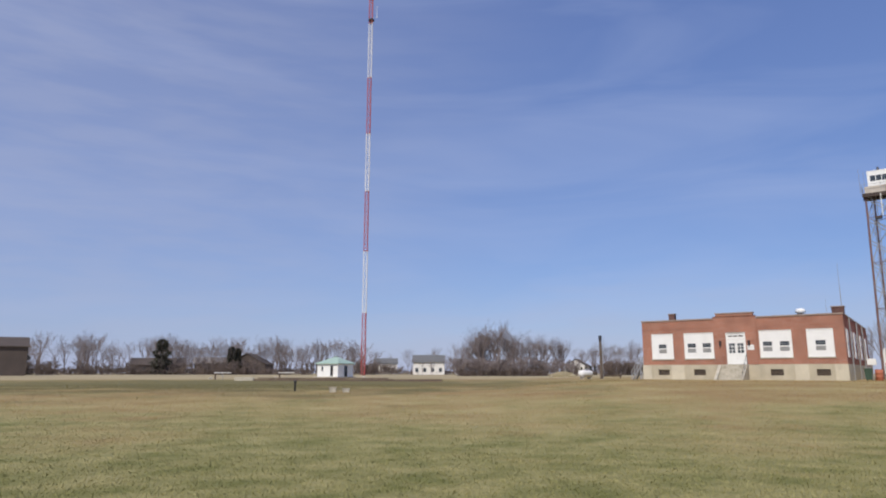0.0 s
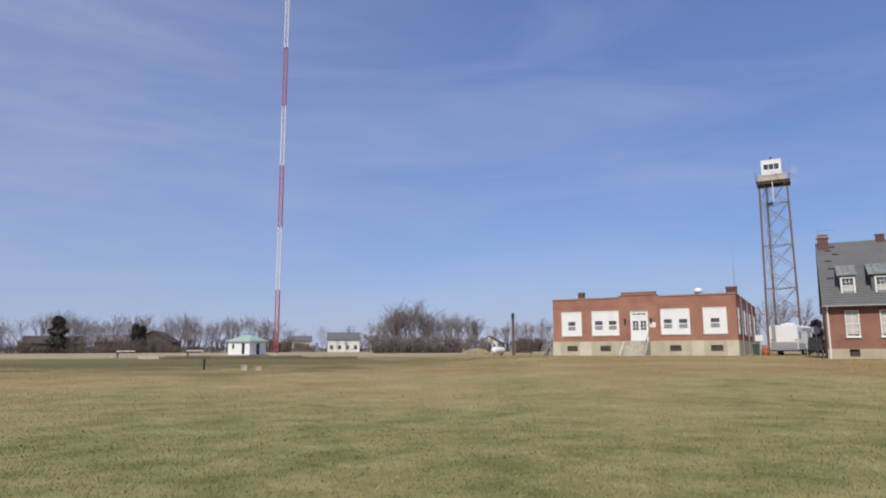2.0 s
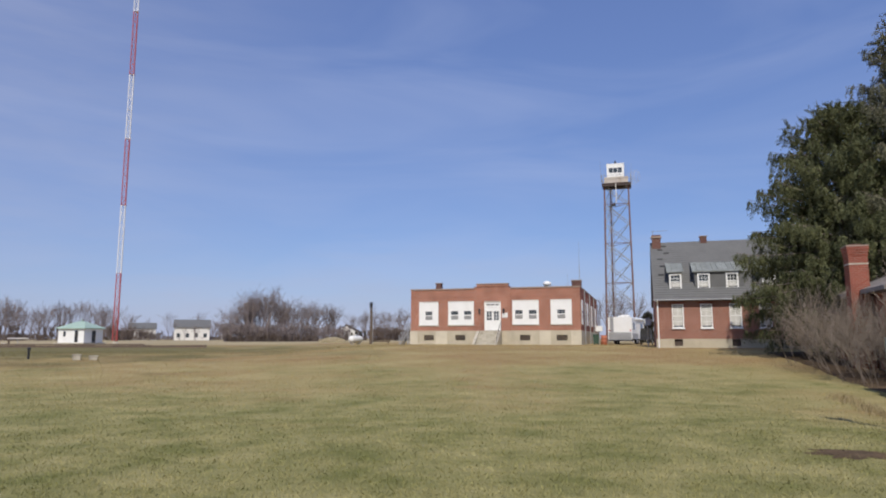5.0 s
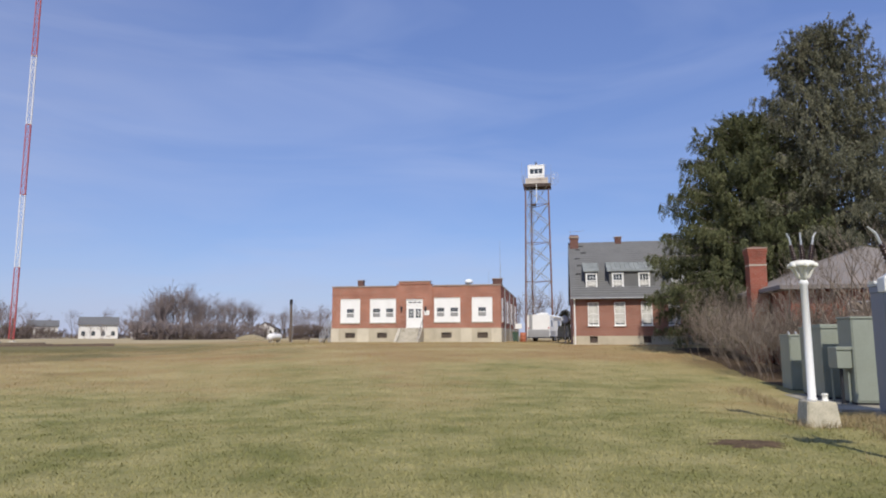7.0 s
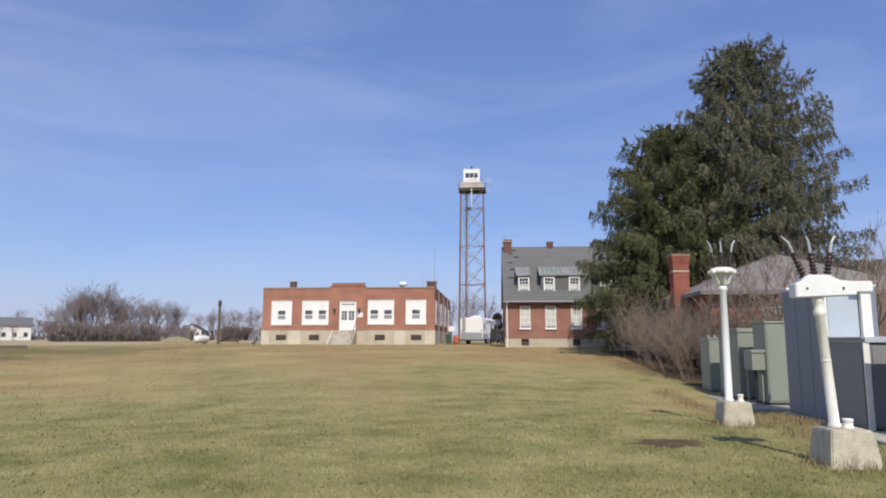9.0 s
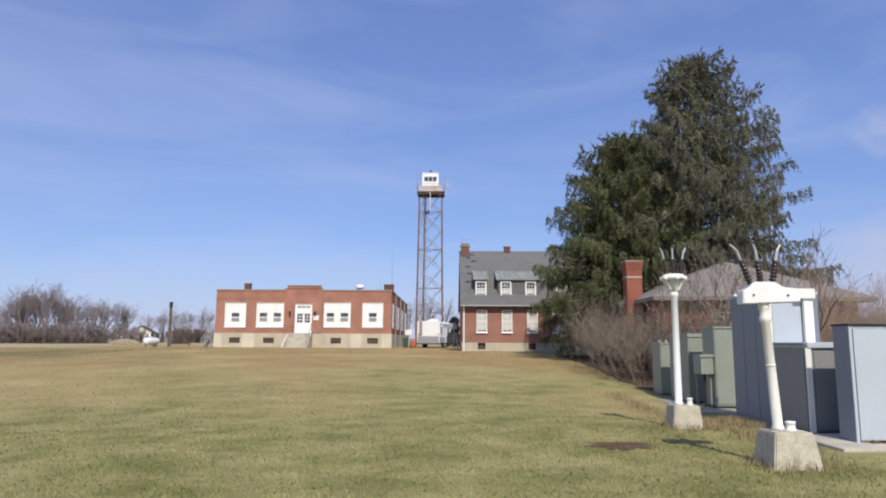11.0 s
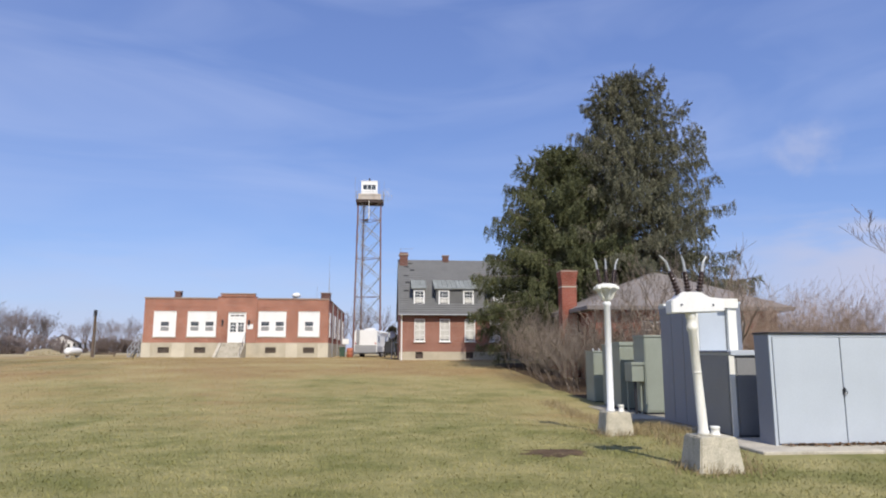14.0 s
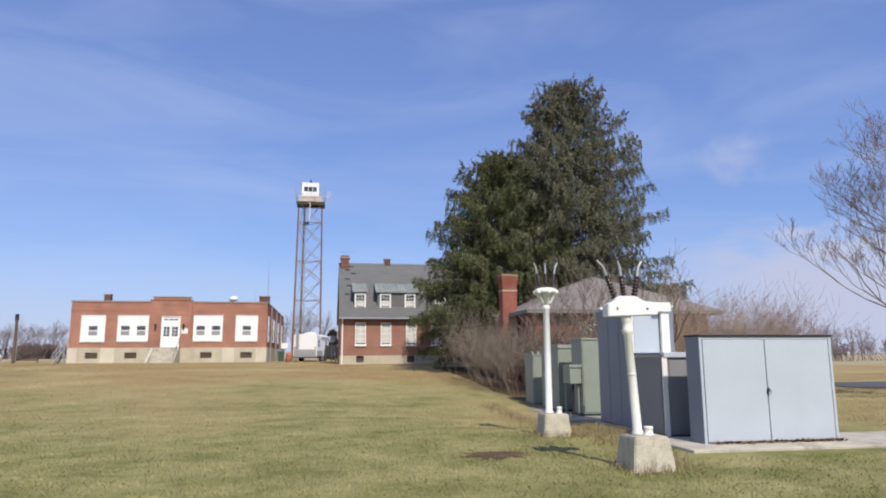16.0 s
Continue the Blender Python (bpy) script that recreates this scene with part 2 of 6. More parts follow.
GRASS_A, GRASS_B = (0.156, 0.158, 0.055), (0.298, 0.268, 0.122)
STRAW_A, STRAW_B = (0.292, 0.228, 0.102), (0.376, 0.308, 0.154)
M_LAWN, M_BLADE = lawn_mat(), blade_mat()
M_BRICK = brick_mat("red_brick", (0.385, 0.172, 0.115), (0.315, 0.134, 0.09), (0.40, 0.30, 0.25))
M_BRICK_HOUSE = brick_mat("brown_red_brick", (0.31, 0.145, 0.105), (0.255, 0.115, 0.083), (0.34, 0.26, 0.22))
# the annex's own dark brick; also the hall's sides, darkened for shade
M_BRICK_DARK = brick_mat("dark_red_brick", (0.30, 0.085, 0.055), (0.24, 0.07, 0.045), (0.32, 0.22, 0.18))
M_CHIM = brick_mat("sooty_brick", (0.155, 0.075, 0.06), (0.12, 0.06, 0.05), (0.2, 0.15, 0.13))
M_PALE = mat("pale_patched_concrete", (0.56, 0.51, 0.40), 0.9, 0.12, 1.2, 30, 0.2, stain=(0.3, 0.26, 0.19), stain_amount=0.35)
M_DIM = mat("dim_grey_blind", (0.27, 0.27, 0.265), 0.8, 0.1, 3, 30, 0.05)
M_CONC = mat("weathered_concrete", (0.46, 0.42, 0.34), 0.9, 0.22, 2.6, 45, 0.4, stain=(0.15, 0.13, 0.09), stain_amount=0.75)
M_STONE = mat("buff_concrete", (0.46, 0.41, 0.31), 0.9, 0.16, 1.2, 30, 0.25, stain=(0.25, 0.21, 0.15), stain_amount=0.45)
M_COPING = mat("limestone_coping", (0.31, 0.235, 0.19), 0.9, 0.15, 2, 30, 0.2)
M_WHITE = mat("white_paint", (0.80, 0.80, 0.78), 0.5, 0.05, 1.5, 30, 0.05, stain=(0.62, 0.6, 0.54), stain_amount=0.3)
M_CREAM = mat("chalky_white_enamel", (0.78, 0.77, 0.70), 0.5, 0.06, 4, 50, 0.08, stain=(0.48, 0.42, 0.30), stain_amount=0.45)
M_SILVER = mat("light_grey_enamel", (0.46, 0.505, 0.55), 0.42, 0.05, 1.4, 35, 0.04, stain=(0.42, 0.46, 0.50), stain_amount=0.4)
# the light grey enamel again, with the cabinet sides' shade put into it
M_SILVER_SHADED = mat("shaded_grey_enamel", (0.20, 0.22, 0.265), 0.5, 0.07, 1.6, 35, 0.05, stain=(0.26, 0.28, 0.32), stain_amount=0.4)
# grey of seams and fins; on the low cabinet it also holds shade
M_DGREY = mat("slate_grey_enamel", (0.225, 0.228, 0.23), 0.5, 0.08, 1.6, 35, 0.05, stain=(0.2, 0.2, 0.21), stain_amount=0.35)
# stained concrete, its base darkened to include shade beside the cabinets
M_SLAB = mat("dirty_shaded_concrete", (0.30, 0.275, 0.22), 0.95, 0.2, 1.5, 40, 0.35, stain=(0.14, 0.12, 0.08), stain_amount=0.6)
M_GREEN = mat("grey_green_enamel", (0.245, 0.27, 0.222), 0.5, 0.08, 1.8, 35, 0.05, stain=(0.36, 0.38, 0.32), stain_amount=0.4)
M_DARKM = mat("dark_metal", (0.05, 0.05, 0.055), 0.5, 0.2, 4, 40, 0.1, 0.6)
M_GALV = mat("galvanised_steel", (0.40, 0.40, 0.40), 0.55, 0.15, 5, 40, 0.1, 0.6)
M_RUST = mat("rusty_red_steel", (0.19, 0.105, 0.085), 0.8, 0.25, 3, 30, 0.15, 0.2, stain=(0.34, 0.30, 0.28), stain_amount=0.5)
M_RED = mat("aviation_red_paint", (0.42, 0.075, 0.07), 0.6, 0.12, 0.4, 10, 0.05)
M_MWHITE = mat("mast_white_paint", (0.74, 0.74, 0.74), 0.6, 0.06, 0.4, 10, 0.05)
M_BROWN = mat("brown_porcelain", (0.03, 0.014, 0.011), 0.3, 0.2, 6, 40, 0.02)
M_ALU = mat("aluminium_lead", (0.55, 0.56, 0.55), 0.5, 0.1, 6, 40, 0.05, 0.7)
M_SKIRT = mat("rust_streaked_white_panel", (0.50, 0.45, 0.39), 0.7, 0.15, 2.5, 25, 0.1, stain=(0.28, 0.17, 0.11), stain_amount=0.6)
M_SHINGLE = mat("grey_shingle", (0.135, 0.136, 0.136), 0.95, 0.13, 1.2, 18, 0.5, stain=(0.18, 0.18, 0.17), stain_amount=0.35)
M_ROOFB = mat("brown_grey_shingle", (0.21, 0.19, 0.18), 0.95, 0.2, 1.0, 18, 0.5)
M_COPPER = mat("green_patina_copper", (0.235, 0.252, 0.238), 0.7, 0.35, 2.2, 20, 0.1, stain=(0.10, 0.105, 0.10), stain_amount=0.85)
M_HUTROOF = mat("pale_green_roofing", (0.34, 0.46, 0.39), 0.7, 0.1, 1.0, 12, 0.1)
M_BARK = mat("grey_brown_bark", (0.17, 0.135, 0.115), 0.95, 0.3, 3, 25, 0.4)
M_TWIG_GREY = mat("grey_twig", (0.235, 0.19, 0.15), 0.95, 0.3, 0.6, 9, 0.0)
M_TWIG_TAN = mat("tan_twig", (0.36, 0.27, 0.21), 0.95, 0.3, 0.6, 9, 0.0)
M_TREE = mat("grey_brown_branch", (0.205, 0.16, 0.135), 0.95, 0.3, 0.6, 9, 0.0)
M_FARTWIG = mat("far_grey_twig", (0.22, 0.18, 0.17), 0.95, 0.25, 0.05, 0.6, 0.0)
M_FARBRUSH = mat("far_brown_brush", (0.15, 0.115, 0.10), 0.95, 0.25, 0.05, 0.6, 0.0)
M_WOOD = mat("weathered_timber", (0.13, 0.095, 0.07), 0.9, 0.25, 3, 40, 0.3)
M_SOIL = mat("bare_dark_soil", (0.105, 0.074, 0.047), 0.95, 0.35, 4, 30, 0.8, spec=0.1)
M_ASPHALT = mat("asphalt", (0.085, 0.083, 0.085), 0.9, 0.2, 2, 60, 0.3)
M_SIDING = mat("pale_siding", (0.68, 0.66, 0.62), 0.8, 0.08, 0.3, 5, 0.1)
M_BARN = mat("dark_brown_boards", (0.085, 0.066, 0.056), 0.9, 0.2, 0.5, 6, 0.2)
M_GLASS = glass_mat("window_glass")
M_BLIND = mat("pale_blind", (0.55, 0.54, 0.50), 0.8, 0.08, 3, 30, 0.05)
M_NEEDLE = foliage_mat("spruce_needles", (0.048, 0.058, 0.026), (0.145, 0.15, 0.066))
M_NEEDLE_B = foliage_mat("blue_spruce_needles", (0.062, 0.068, 0.042), (0.225, 0.215, 0.14))
M_FARNEEDLE = foliage_mat("dull_evergreen_needles", (0.04, 0.04, 0.03), (0.085, 0.08, 0.058))
M_STAIR = mat("grey_stair_paint", (0.33, 0.335, 0.35), 0.6, 0.15, 3, 30, 0.05)
M_DECK = mat("dark_rusty_steel", (0.07, 0.05, 0.042), 0.8, 0.3, 3, 30, 0.15)
M_BLOCK = mat("mossy_concrete", (0.47, 0.43, 0.33), 0.95, 0.25, 5.0, 45, 0.4, stain=(0.15, 0.135, 0.075), stain_amount=0.85)
M_LOUVRE = mat("rust_brown_louvre", (0.15, 0.115, 0.085), 0.8, 0.25, 3, 30, 0.1)
M_PANEL = mat("grey_trailer_panel", (0.34, 0.345, 0.35), 0.55, 0.1, 2, 30, 0.05)
M_FADED = mat("faded_label", (0.25, 0.272, 0.315), 0.7, 0.1, 6, 40, 0.0)
M_RUBBER = mat("black_rubber", (0.03, 0.03, 0.03), 0.9, 0.2, 5, 40, 0.1)
M_REDLAMP = mat("red_plastic", (0.45, 0.04, 0.03), 0.4, 0.1, 5, 30, 0)
M_LETTER = mat("dark_letter_paint", (0.06, 0.05, 0.05), 0.6, 0.1, 5, 30, 0)

# ---- building helpers ----
GRID = -35.6            # all the buildings and cabinets share one grid, turned by this
GM = pose(0, 0, 0, 0, 0, GRID)


def smooth(a, b, x):
    x = min(1.0, max(0.0, (x - a) / (b - a)))
    return x * x * (3 - 2 * x)


def ground_z(x, y):
    """The lawn is level round the cabinets and swells gently towards the buildings and the mast."""
    r, az = math.hypot(x, y), math.degrees(math.atan2(x, y))
    west = 0.60 + 0.43 * smooth(2, 15, az)
    keep = (1 - smooth(50, 66, az)) if az > 0 else 1 - smooth(-100, -150, az)
    z = west * smooth(15, 50, r) * keep
    z += (1.08 - west) * smooth(62, 190, r) * keep
    z -= 0.13 * smooth(40, 53, az) * smooth(14, 18, r) * (1 - smooth(25, 33, r)) * (1 - smooth(72, 90, az))
    return z + 0.05 * noise.noise((x * 0.08, y * 0.08, 0.0)) * smooth(8, 25, r)


def uv(u, v):
    return GM @ Vector((u, v, 0))


def gpose(u, v, z=None, turn=0.0):
    """A pose on the building grid; z None: on the ground."""
    p = uv(u, v)
    return pose(p.x, p.y, ground_z(p.x, p.y) if z is None else z, 0, 0, GRID + turn)


def polar(az, r, z=None, turn=0.0):
    x, y = r * math.sin(radians(az)), r * math.cos(radians(az))
    return pose(x, y, ground_z(x, y) if z is None else z, 0, 0, turn)


def thing(name, m, label, category, group="", kind=""):
    ob = new(name)
    ob.matrix_world = m
    ob.empty_display_size = 0.2
    return tagged(ob, label, category, group, kind)


def part(name, bm, material, parent, label=""):
    me = bpy.data.meshes.new(name)
    bm.to_mesh(me)
    bm.free()
    me.materials.append(material)
    ob = new(name, me)
    ob.parent = parent
    return tagged(ob, label)


def solo(name, bm, material, m, label, category, group="", kind=""):
    me = bpy.data.meshes.new(name)
    bm.to_mesh(me)
    bm.free()
    me.materials.append(material)
    ob = new(name, me)
    ob.matrix_world = m
    return tagged(ob, label, category, group, kind)


def raw(name, verts, faces, material):
    """A mesh object from arrays of corners and triangles."""
    verts, faces = np.asarray(verts, np.float32), np.asarray(faces, np.int32)
    me = bpy.data.meshes.new(name)
    me.vertices.add(len(verts))
    me.vertices.foreach_set("co", verts.ravel())
    me.loops.add(faces.size)
    me.loops.foreach_set("vertex_index", faces.ravel())
    me.polygons.add(len(faces))
    me.polygons.foreach_set("loop_start", np.arange(len(faces), dtype=np.int32) * faces.shape[1])
    me.update(calc_edges=True)
    me.materials.append(material)
    return new(name, me)


def box(bm, x0, x1, y0, y1, z0, z1, bevel=0.0):
    r = bmesh.ops.create_cube(bm, size=1.0)
    vs = r["verts"]
    for v in vs:
        v.co = Vector((x0 + (v.co.x + 0.5) * (x1 - x0), y0 + (v.co.y + 0.5) * (y1 - y0), z0 + (v.co.z + 0.5) * (z1 - z0)))
    if bevel:
        es = list({e for v in vs for e in v.link_edges})
        bmesh.ops.bevel(bm, geom=es, offset=bevel, segments=2, affect="EDGES", profile=0.5)
    return bm


def rod(bm, a, b, r0, r1=None, n=8):
    a, b = Vector(a), Vector(b)
    d = b - a
    m = Matrix.Translation((a + b) / 2) @ d.to_track_quat("Z", "Y").to_matrix().to_4x4()
    bmesh.ops.create_cone(bm, cap_ends=True, segments=n, radius1=r0, radius2=r0 if r1 is None else r1, depth=d.length, matrix=m)
    return bm


def lathe(bm, profile, n=20, at=(0, 0, 0), lean=None):
    """A turned body from (radius, height) pairs."""
    m = Matrix.Translation(at) @ (lean if lean else Matrix.Identity(4))
    rings = []
    for r, z in profile:
        rings.append([bm.verts.new(m @ Vector((r * math.cos(2 * math.pi * i / n), r * math.sin(2 * math.pi * i / n), z))) for i in range(n)])
    for p, q in zip(rings, rings[1:]):
        for i in range(n):
            f = bm.faces.new((p[i], p[(i + 1) % n], q[(i + 1) % n], q[i]))
            f.smooth = True
    bm.faces.new(rings[0][::-1])
    bm.faces.new(rings[-1])
    return bm


def prism(bm, pts, y0, y1):
    """A closed outline in x, z carried from y0 to y1."""
    a = [bm.verts.new((x, y0, z)) for x, z in pts]
    b = [bm.verts.new((x, y1, z)) for x, z in pts]
    k = len(pts)
    bm.faces.new(a)
    bm.faces.new(b[::-1])
    for i in range(k):
        bm.faces.new((a[i], b[i], b[(i + 1) % k], a[(i + 1) % k]))
    bmesh.ops.recalc_face_normals(bm, faces=bm.faces[:])
    return bm


def prism_x(bm, pts, x0, x1):
    """A closed outline in y, z carried from x0 to x1."""
    prism(bm, pts, x0, x1)
    for v in bm.verts:
        v.co = Vector((v.co.y, v.co.x, v.co.z))
    bmesh.ops.recalc_face_normals(bm, faces=bm.faces[:])
    return bm


def wall_with_holes(bm, x0, x1, z0, z1, holes, y0, y1):
    """A wall in x, z from y0 to y1, pierced by holes (x0, x1, z0, z1)."""
    xs = sorted({x0, x1, *[h[0] for h in holes], *[h[1] for h in holes]})
    zs = sorted({z0, z1, *[h[2] for h in holes], *[h[3] for h in holes]})
    for i in range(len(zs) - 1):
        run = None
        for j in range(len(xs) - 1):
            cx, cz = (xs[j] + xs[j + 1]) / 2, (zs[i] + zs[i + 1]) / 2
            solid = not any(h[0] < cx < h[1] and h[2] < cz < h[3] for h in holes)
            if solid and run is None:
                run = xs[j]
            if run is not None and (not solid or j == len(xs) - 2):
                end = xs[j + 1] if solid else xs[j]
                box(bm, run, end, y0, y1, zs[i], zs[i + 1])
                run = None
    return bm


B = bmesh.new

# ---- ground: one sheet to the horizon ----
def build_ground():
    radii = [0.0] + [1.5 * 1.068 ** i for i in range(118)]
    n = 200
    v, f = [(0, 0, ground_z(0, 0))], []
    for r in radii[1:]:
        for i in range(n):
            a = 2 * math.pi * i / n
            x, y = r * math.sin(a), r * math.cos(a)
            v.append((x, y, ground_z(x, y)))
    for i in range(n):
        f.append((0, 1 + (i + 1) % n, 1 + i))
    for k in range(len(radii) - 2):
        o, q = 1 + k * n, 1 + (k + 1) * n
        for i in range(n):
            j = (i + 1) % n
            f += [(o + i, o + j, q + j), (o + i, q + j, q + i)]
    g = raw("ground", v, f, M_LAWN)
    g.data.polygons.foreach_set("use_smooth", [True] * len(f))
    tagged(g, "patchy green and straw-coloured winter lawn", "lawn", kind="structure")


build_ground()

# ---- the transmitter hall: brick over a concrete basement ----
def sash(parent, name, x0, x1, z0, z1, y, cols=2, rows=4, frame_w=0.07, blind=0.5):
    """A white double-hung window with a sill, glazing bars and a blind behind the glass."""
    w = part(name, wall_with_holes(B(), x0, x1, z0, z1, [(x0 + frame_w, x1 - frame_w, z0 + frame_w, z1 - frame_w)], y - 0.03, y + 0.1), M_WHITE, parent, "white wooden sash window")
    part("sill", box(B(), x0 - 0.05, x1 + 0.05, y - 0.09, y + 0.08, z0 - 0.06, z0, 0.008), M_WHITE, w)
    a0, a1, c0, c1 = x0 + frame_w, x1 - frame_w, z0 + frame_w, z1 - frame_w
    bm = B()
    box(bm, a0, a1, y + 0.02, y + 0.06, (c0 + c1) / 2 - 0.025, (c0 + c1) / 2 + 0.025)
    for i in range(1, cols):
        x = a0 + (a1 - a0) * i / cols
        box(bm, x - 0.012, x + 0.012, y + 0.03, y + 0.055, c0, c1)
    for i in range(1, rows):
        if i * 2 != rows:
            z = c0 + (c1 - c0) * i / rows
            box(bm, a0, a1, y + 0.03, y + 0.055, z - 0.012, z + 0.012)
    part("glazing_bars", bm, M_WHITE, w)
    part("pane", box(B(), a0, a1, y + 0.06, y + 0.068, c0, c1), M_GLASS, w, "dark reflecting glass")
    if blind:
        part("blind", box(B(), a0 + 0.02, a1 - 0.02, y + 0.045, y + 0.05, c0 + (c1 - c0) * 0.06, c0 + (c1 - c0) * blind), M_BLIND, w, "pale half-drawn blind")
    return w


def hall():
    W, D, Z0 = 16.7, 25.0, 0.85
    t = thing("transmitter_hall", gpose(-5.25, 63.2, 0.0), "long low red brick hall on a buff concrete basement", "building")
    # openings of the front, measured from the corner: x0, x1, z0, z1
    wins = [(-15.84, -13.82, 2.9, 5.24, 1), (-12.83, -10.22, 2.92, 5.24, 2), (-6.43, -3.88, 2.94, 5.27, 2), (-2.77, -0.80, 2.95, 5.28, 1)]
    door = (-9.15, -7.52, 2.36, 5.17)
    holes = [w[:4] for w in wins] + [door]
    front = part("wall", wall_with_holes(B(), -W, 0, 2.36, 6.38, holes, 0.0, 0.3), M_BRICK, t)
    vents = [(-15.3, -14.28), (-12.08, -11.07), (-5.72, -4.72), (-2.25, -1.23)]
    part("basement_wall", wall_with_holes(B(), -W - 0.06, 0.06, Z0 - 0.6, 2.36, [(a, b, 1.42, 1.94) for a, b in vents], -0.07, 0.3), M_STONE, t, "stained buff concrete basement wall")
    # brick courses that stand proud: soldier band and centre bay
    part("brick_band", box(B(), -W - 0.02, 0.02, -0.018, 0.0, 5.62, 5.7), M_BRICK, t)
    part("centre_bay", wall_with_holes(B(), -10.15, -6.6, 2.36, 6.62, [(-9.15, -7.52, 2.36, 5.17)], -0.1, -0.003), M_BRICK, t)
    for x0, x1 in ((-16.72, -15.95), (-14.05, -12.9), (-3.83, -2.8), (-0.9, 0.02)):
        part("pilaster", box(B(), x0, x1, -0.11, -0.073, Z0 - 0.5, 2.34), M_PALE, t)
    part("coping", box(B(), -W - 0.05, -10.2, -0.06, 0.36, 6.38, 6.5), M_COPING, t, "weathered stone coping")
    part("coping", box(B(), -6.55, 0.05, -0.06, 0.36, 6.38, 6.5), M_COPING, t, "weathered stone coping")
    bm = box(B(), -9.9, -6.8, -0.1, 0.36, 6.624, 6.82)
    box(bm, -10.15, -6.6, -0.1, 0.36, 6.5, 6.622)
    part("raised_parapet", bm, M_BRICK, t)
    part("parapet_cap", box(B(), -9.95, -6.75, -0.15, 0.4, 6.822, 6.92, 0.01), M_COPING, t)
    # sides and back: shade is put into the brick as a darker colour
    sides = [(1.2 + i * 3.3, 2.6 + i * 3.3, 2.9, 5.25) for i in range(7)]
    for xw, nm in ((0.0, "side_wall"), (-W, "side_wall")):
        bm = wall_with_holes(B(), 0.3, D, 2.36, 6.38, sides, 0, 0.3)
        for v in bm.verts:
            v.co = Vector((xw - (0.3 - v.co.y if xw == 0 else -v.co.y), v.co.x, v.co.z))
        bmesh.ops.recalc_face_normals(bm, faces=bm.faces[:])
        part(nm, bm, M_BRICK_DARK, t, "red brick side wall with shade put into its tone")
        part("side_basement", box(B(), xw - (0.3 if xw == 0 else 0.06), xw + (0.06 if xw == 0 else 0.3), 0.3, D, Z0 - 0.6, 2.36), M_STONE, t)
        part("side_coping", box(B(), xw - (0.36 if xw == 0 else 0.05), xw + (0.05 if xw == 0 else 0.36), 0.36, D, 6.38, 6.5), M_COPING, t)
    for a, b, c, d in sides:
        w = part("side_window", box(B(), -0.1, 0.05, a, b, c, d), M_WHITE, t, "white boarded side window")
        bm = B()
        for z in (3.5, 3.9):
            box(bm, 0.052, 0.058, a + 0.35, b - 0.35, z, z + 0.34)
        part("pane", bm, M_GLASS, w)
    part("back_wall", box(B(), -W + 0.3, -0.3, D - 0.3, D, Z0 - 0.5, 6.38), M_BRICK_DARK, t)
    part("roof", box(B(), -W + 0.3, -0.3, 0.3, D - 0.3, 6.0, 6.15), M_SHINGLE, t, "flat dark felt roof")
    part("inner_floor", box(B(), -W + 0.3, -0.3, 0.3, D - 0.3, 2.2, 2.3), M_CONC, t)
    # boarded windows with small panes let in
    for a, b, c, d, k in wins:
        cx = (a + b) / 2
        cs = [cx] if k == 1 else [cx - 0.65, cx + 0.68]
        ho = [(x - 0.36, x + 0.36, z, z + 0.36) for x in cs for z in (c + 0.53, c + 0.99)]
        w = part("boarded_window", wall_with_holes(B(), a, b, c, d, ho, 0.05, 0.12), M_WHITE, t, "white boarded window with small panes")
        part("sill", box(B(), a - 0.06, b + 0.06, -0.07, 0.08, c - 0.1, c, 0.008), M_CONC, w)
        for i, h in enumerate(ho):
            part("pane", box(B(), *h[:2], 0.09, 0.1, *h[2:]), M_GLASS, w)
            bm = box(B(), h[0], h[1], 0.06, 0.09, (h[2] + h[3]) / 2 - 0.01, (h[2] + h[3]) / 2 + 0.01)
            part("sash_bar", bm, M_GALV, w)
            if i % 2 == 0:
                part("blind", box(B(), h[0], h[1], 0.08, 0.088, h[2], h[3] - 0.02), M_DIM, w)
        part("trim", wall_with_holes(B(), a, b, c, d, [(a + 0.07, b - 0.07, c + 0.07, d - 0.07)], 0.02, 0.05), M_WHITE, w)
    # double door under a lettered panel
    dr = part("double_door", B(), M_WHITE, t, "white double door under a lettered panel")
    x0, x1, z0, z1 = door
    part("door_frame", wall_with_holes(B(), x0, x1, z0, z1, [(x0 + 0.07, x1 - 0.07, z0, z1 - 0.08)], -0.06, 0.12), M_WHITE, dr)
    part("letter_panel", box(B(), x0 + 0.07, x1 - 0.07, 0.0, 0.06, 4.56, z1 - 0.08), M_WHITE, dr)
    bm = B()
    for i in range(3):
        c = x0 + 0.38 + i * 0.43
        box(bm, c - 0.17, c + 0.17, -0.012, -0.002, 4.78, 4.9)
    part("lettering_bars", bm, M_LETTER, dr, "three dark plain letter blocks")
    mid = (x0 + x1) / 2
    for a, b, s in ((x0 + 0.07, mid - 0.006, 1), (mid + 0.006, x1 - 0.07, -1)):
        cx = (a + b) / 2 + 0.02 * s
        ho = [(cx - 0.25 + i * 0.27, cx - 0.25 + i * 0.27 + 0.23, 3.36 + j * 0.3, 3.36 + j * 0.3 + 0.25) for i in range(2) for j in range(3)]
        part("door_leaf", wall_with_holes(B(), a, b, z0 + 0.02, 4.55, ho, 0.0, 0.05), M_WHITE, dr)
        for h in ho:
            part("pane", box(B(), h[0], h[1], 0.02, 0.03, h[2], h[3]), M_GLASS, dr)
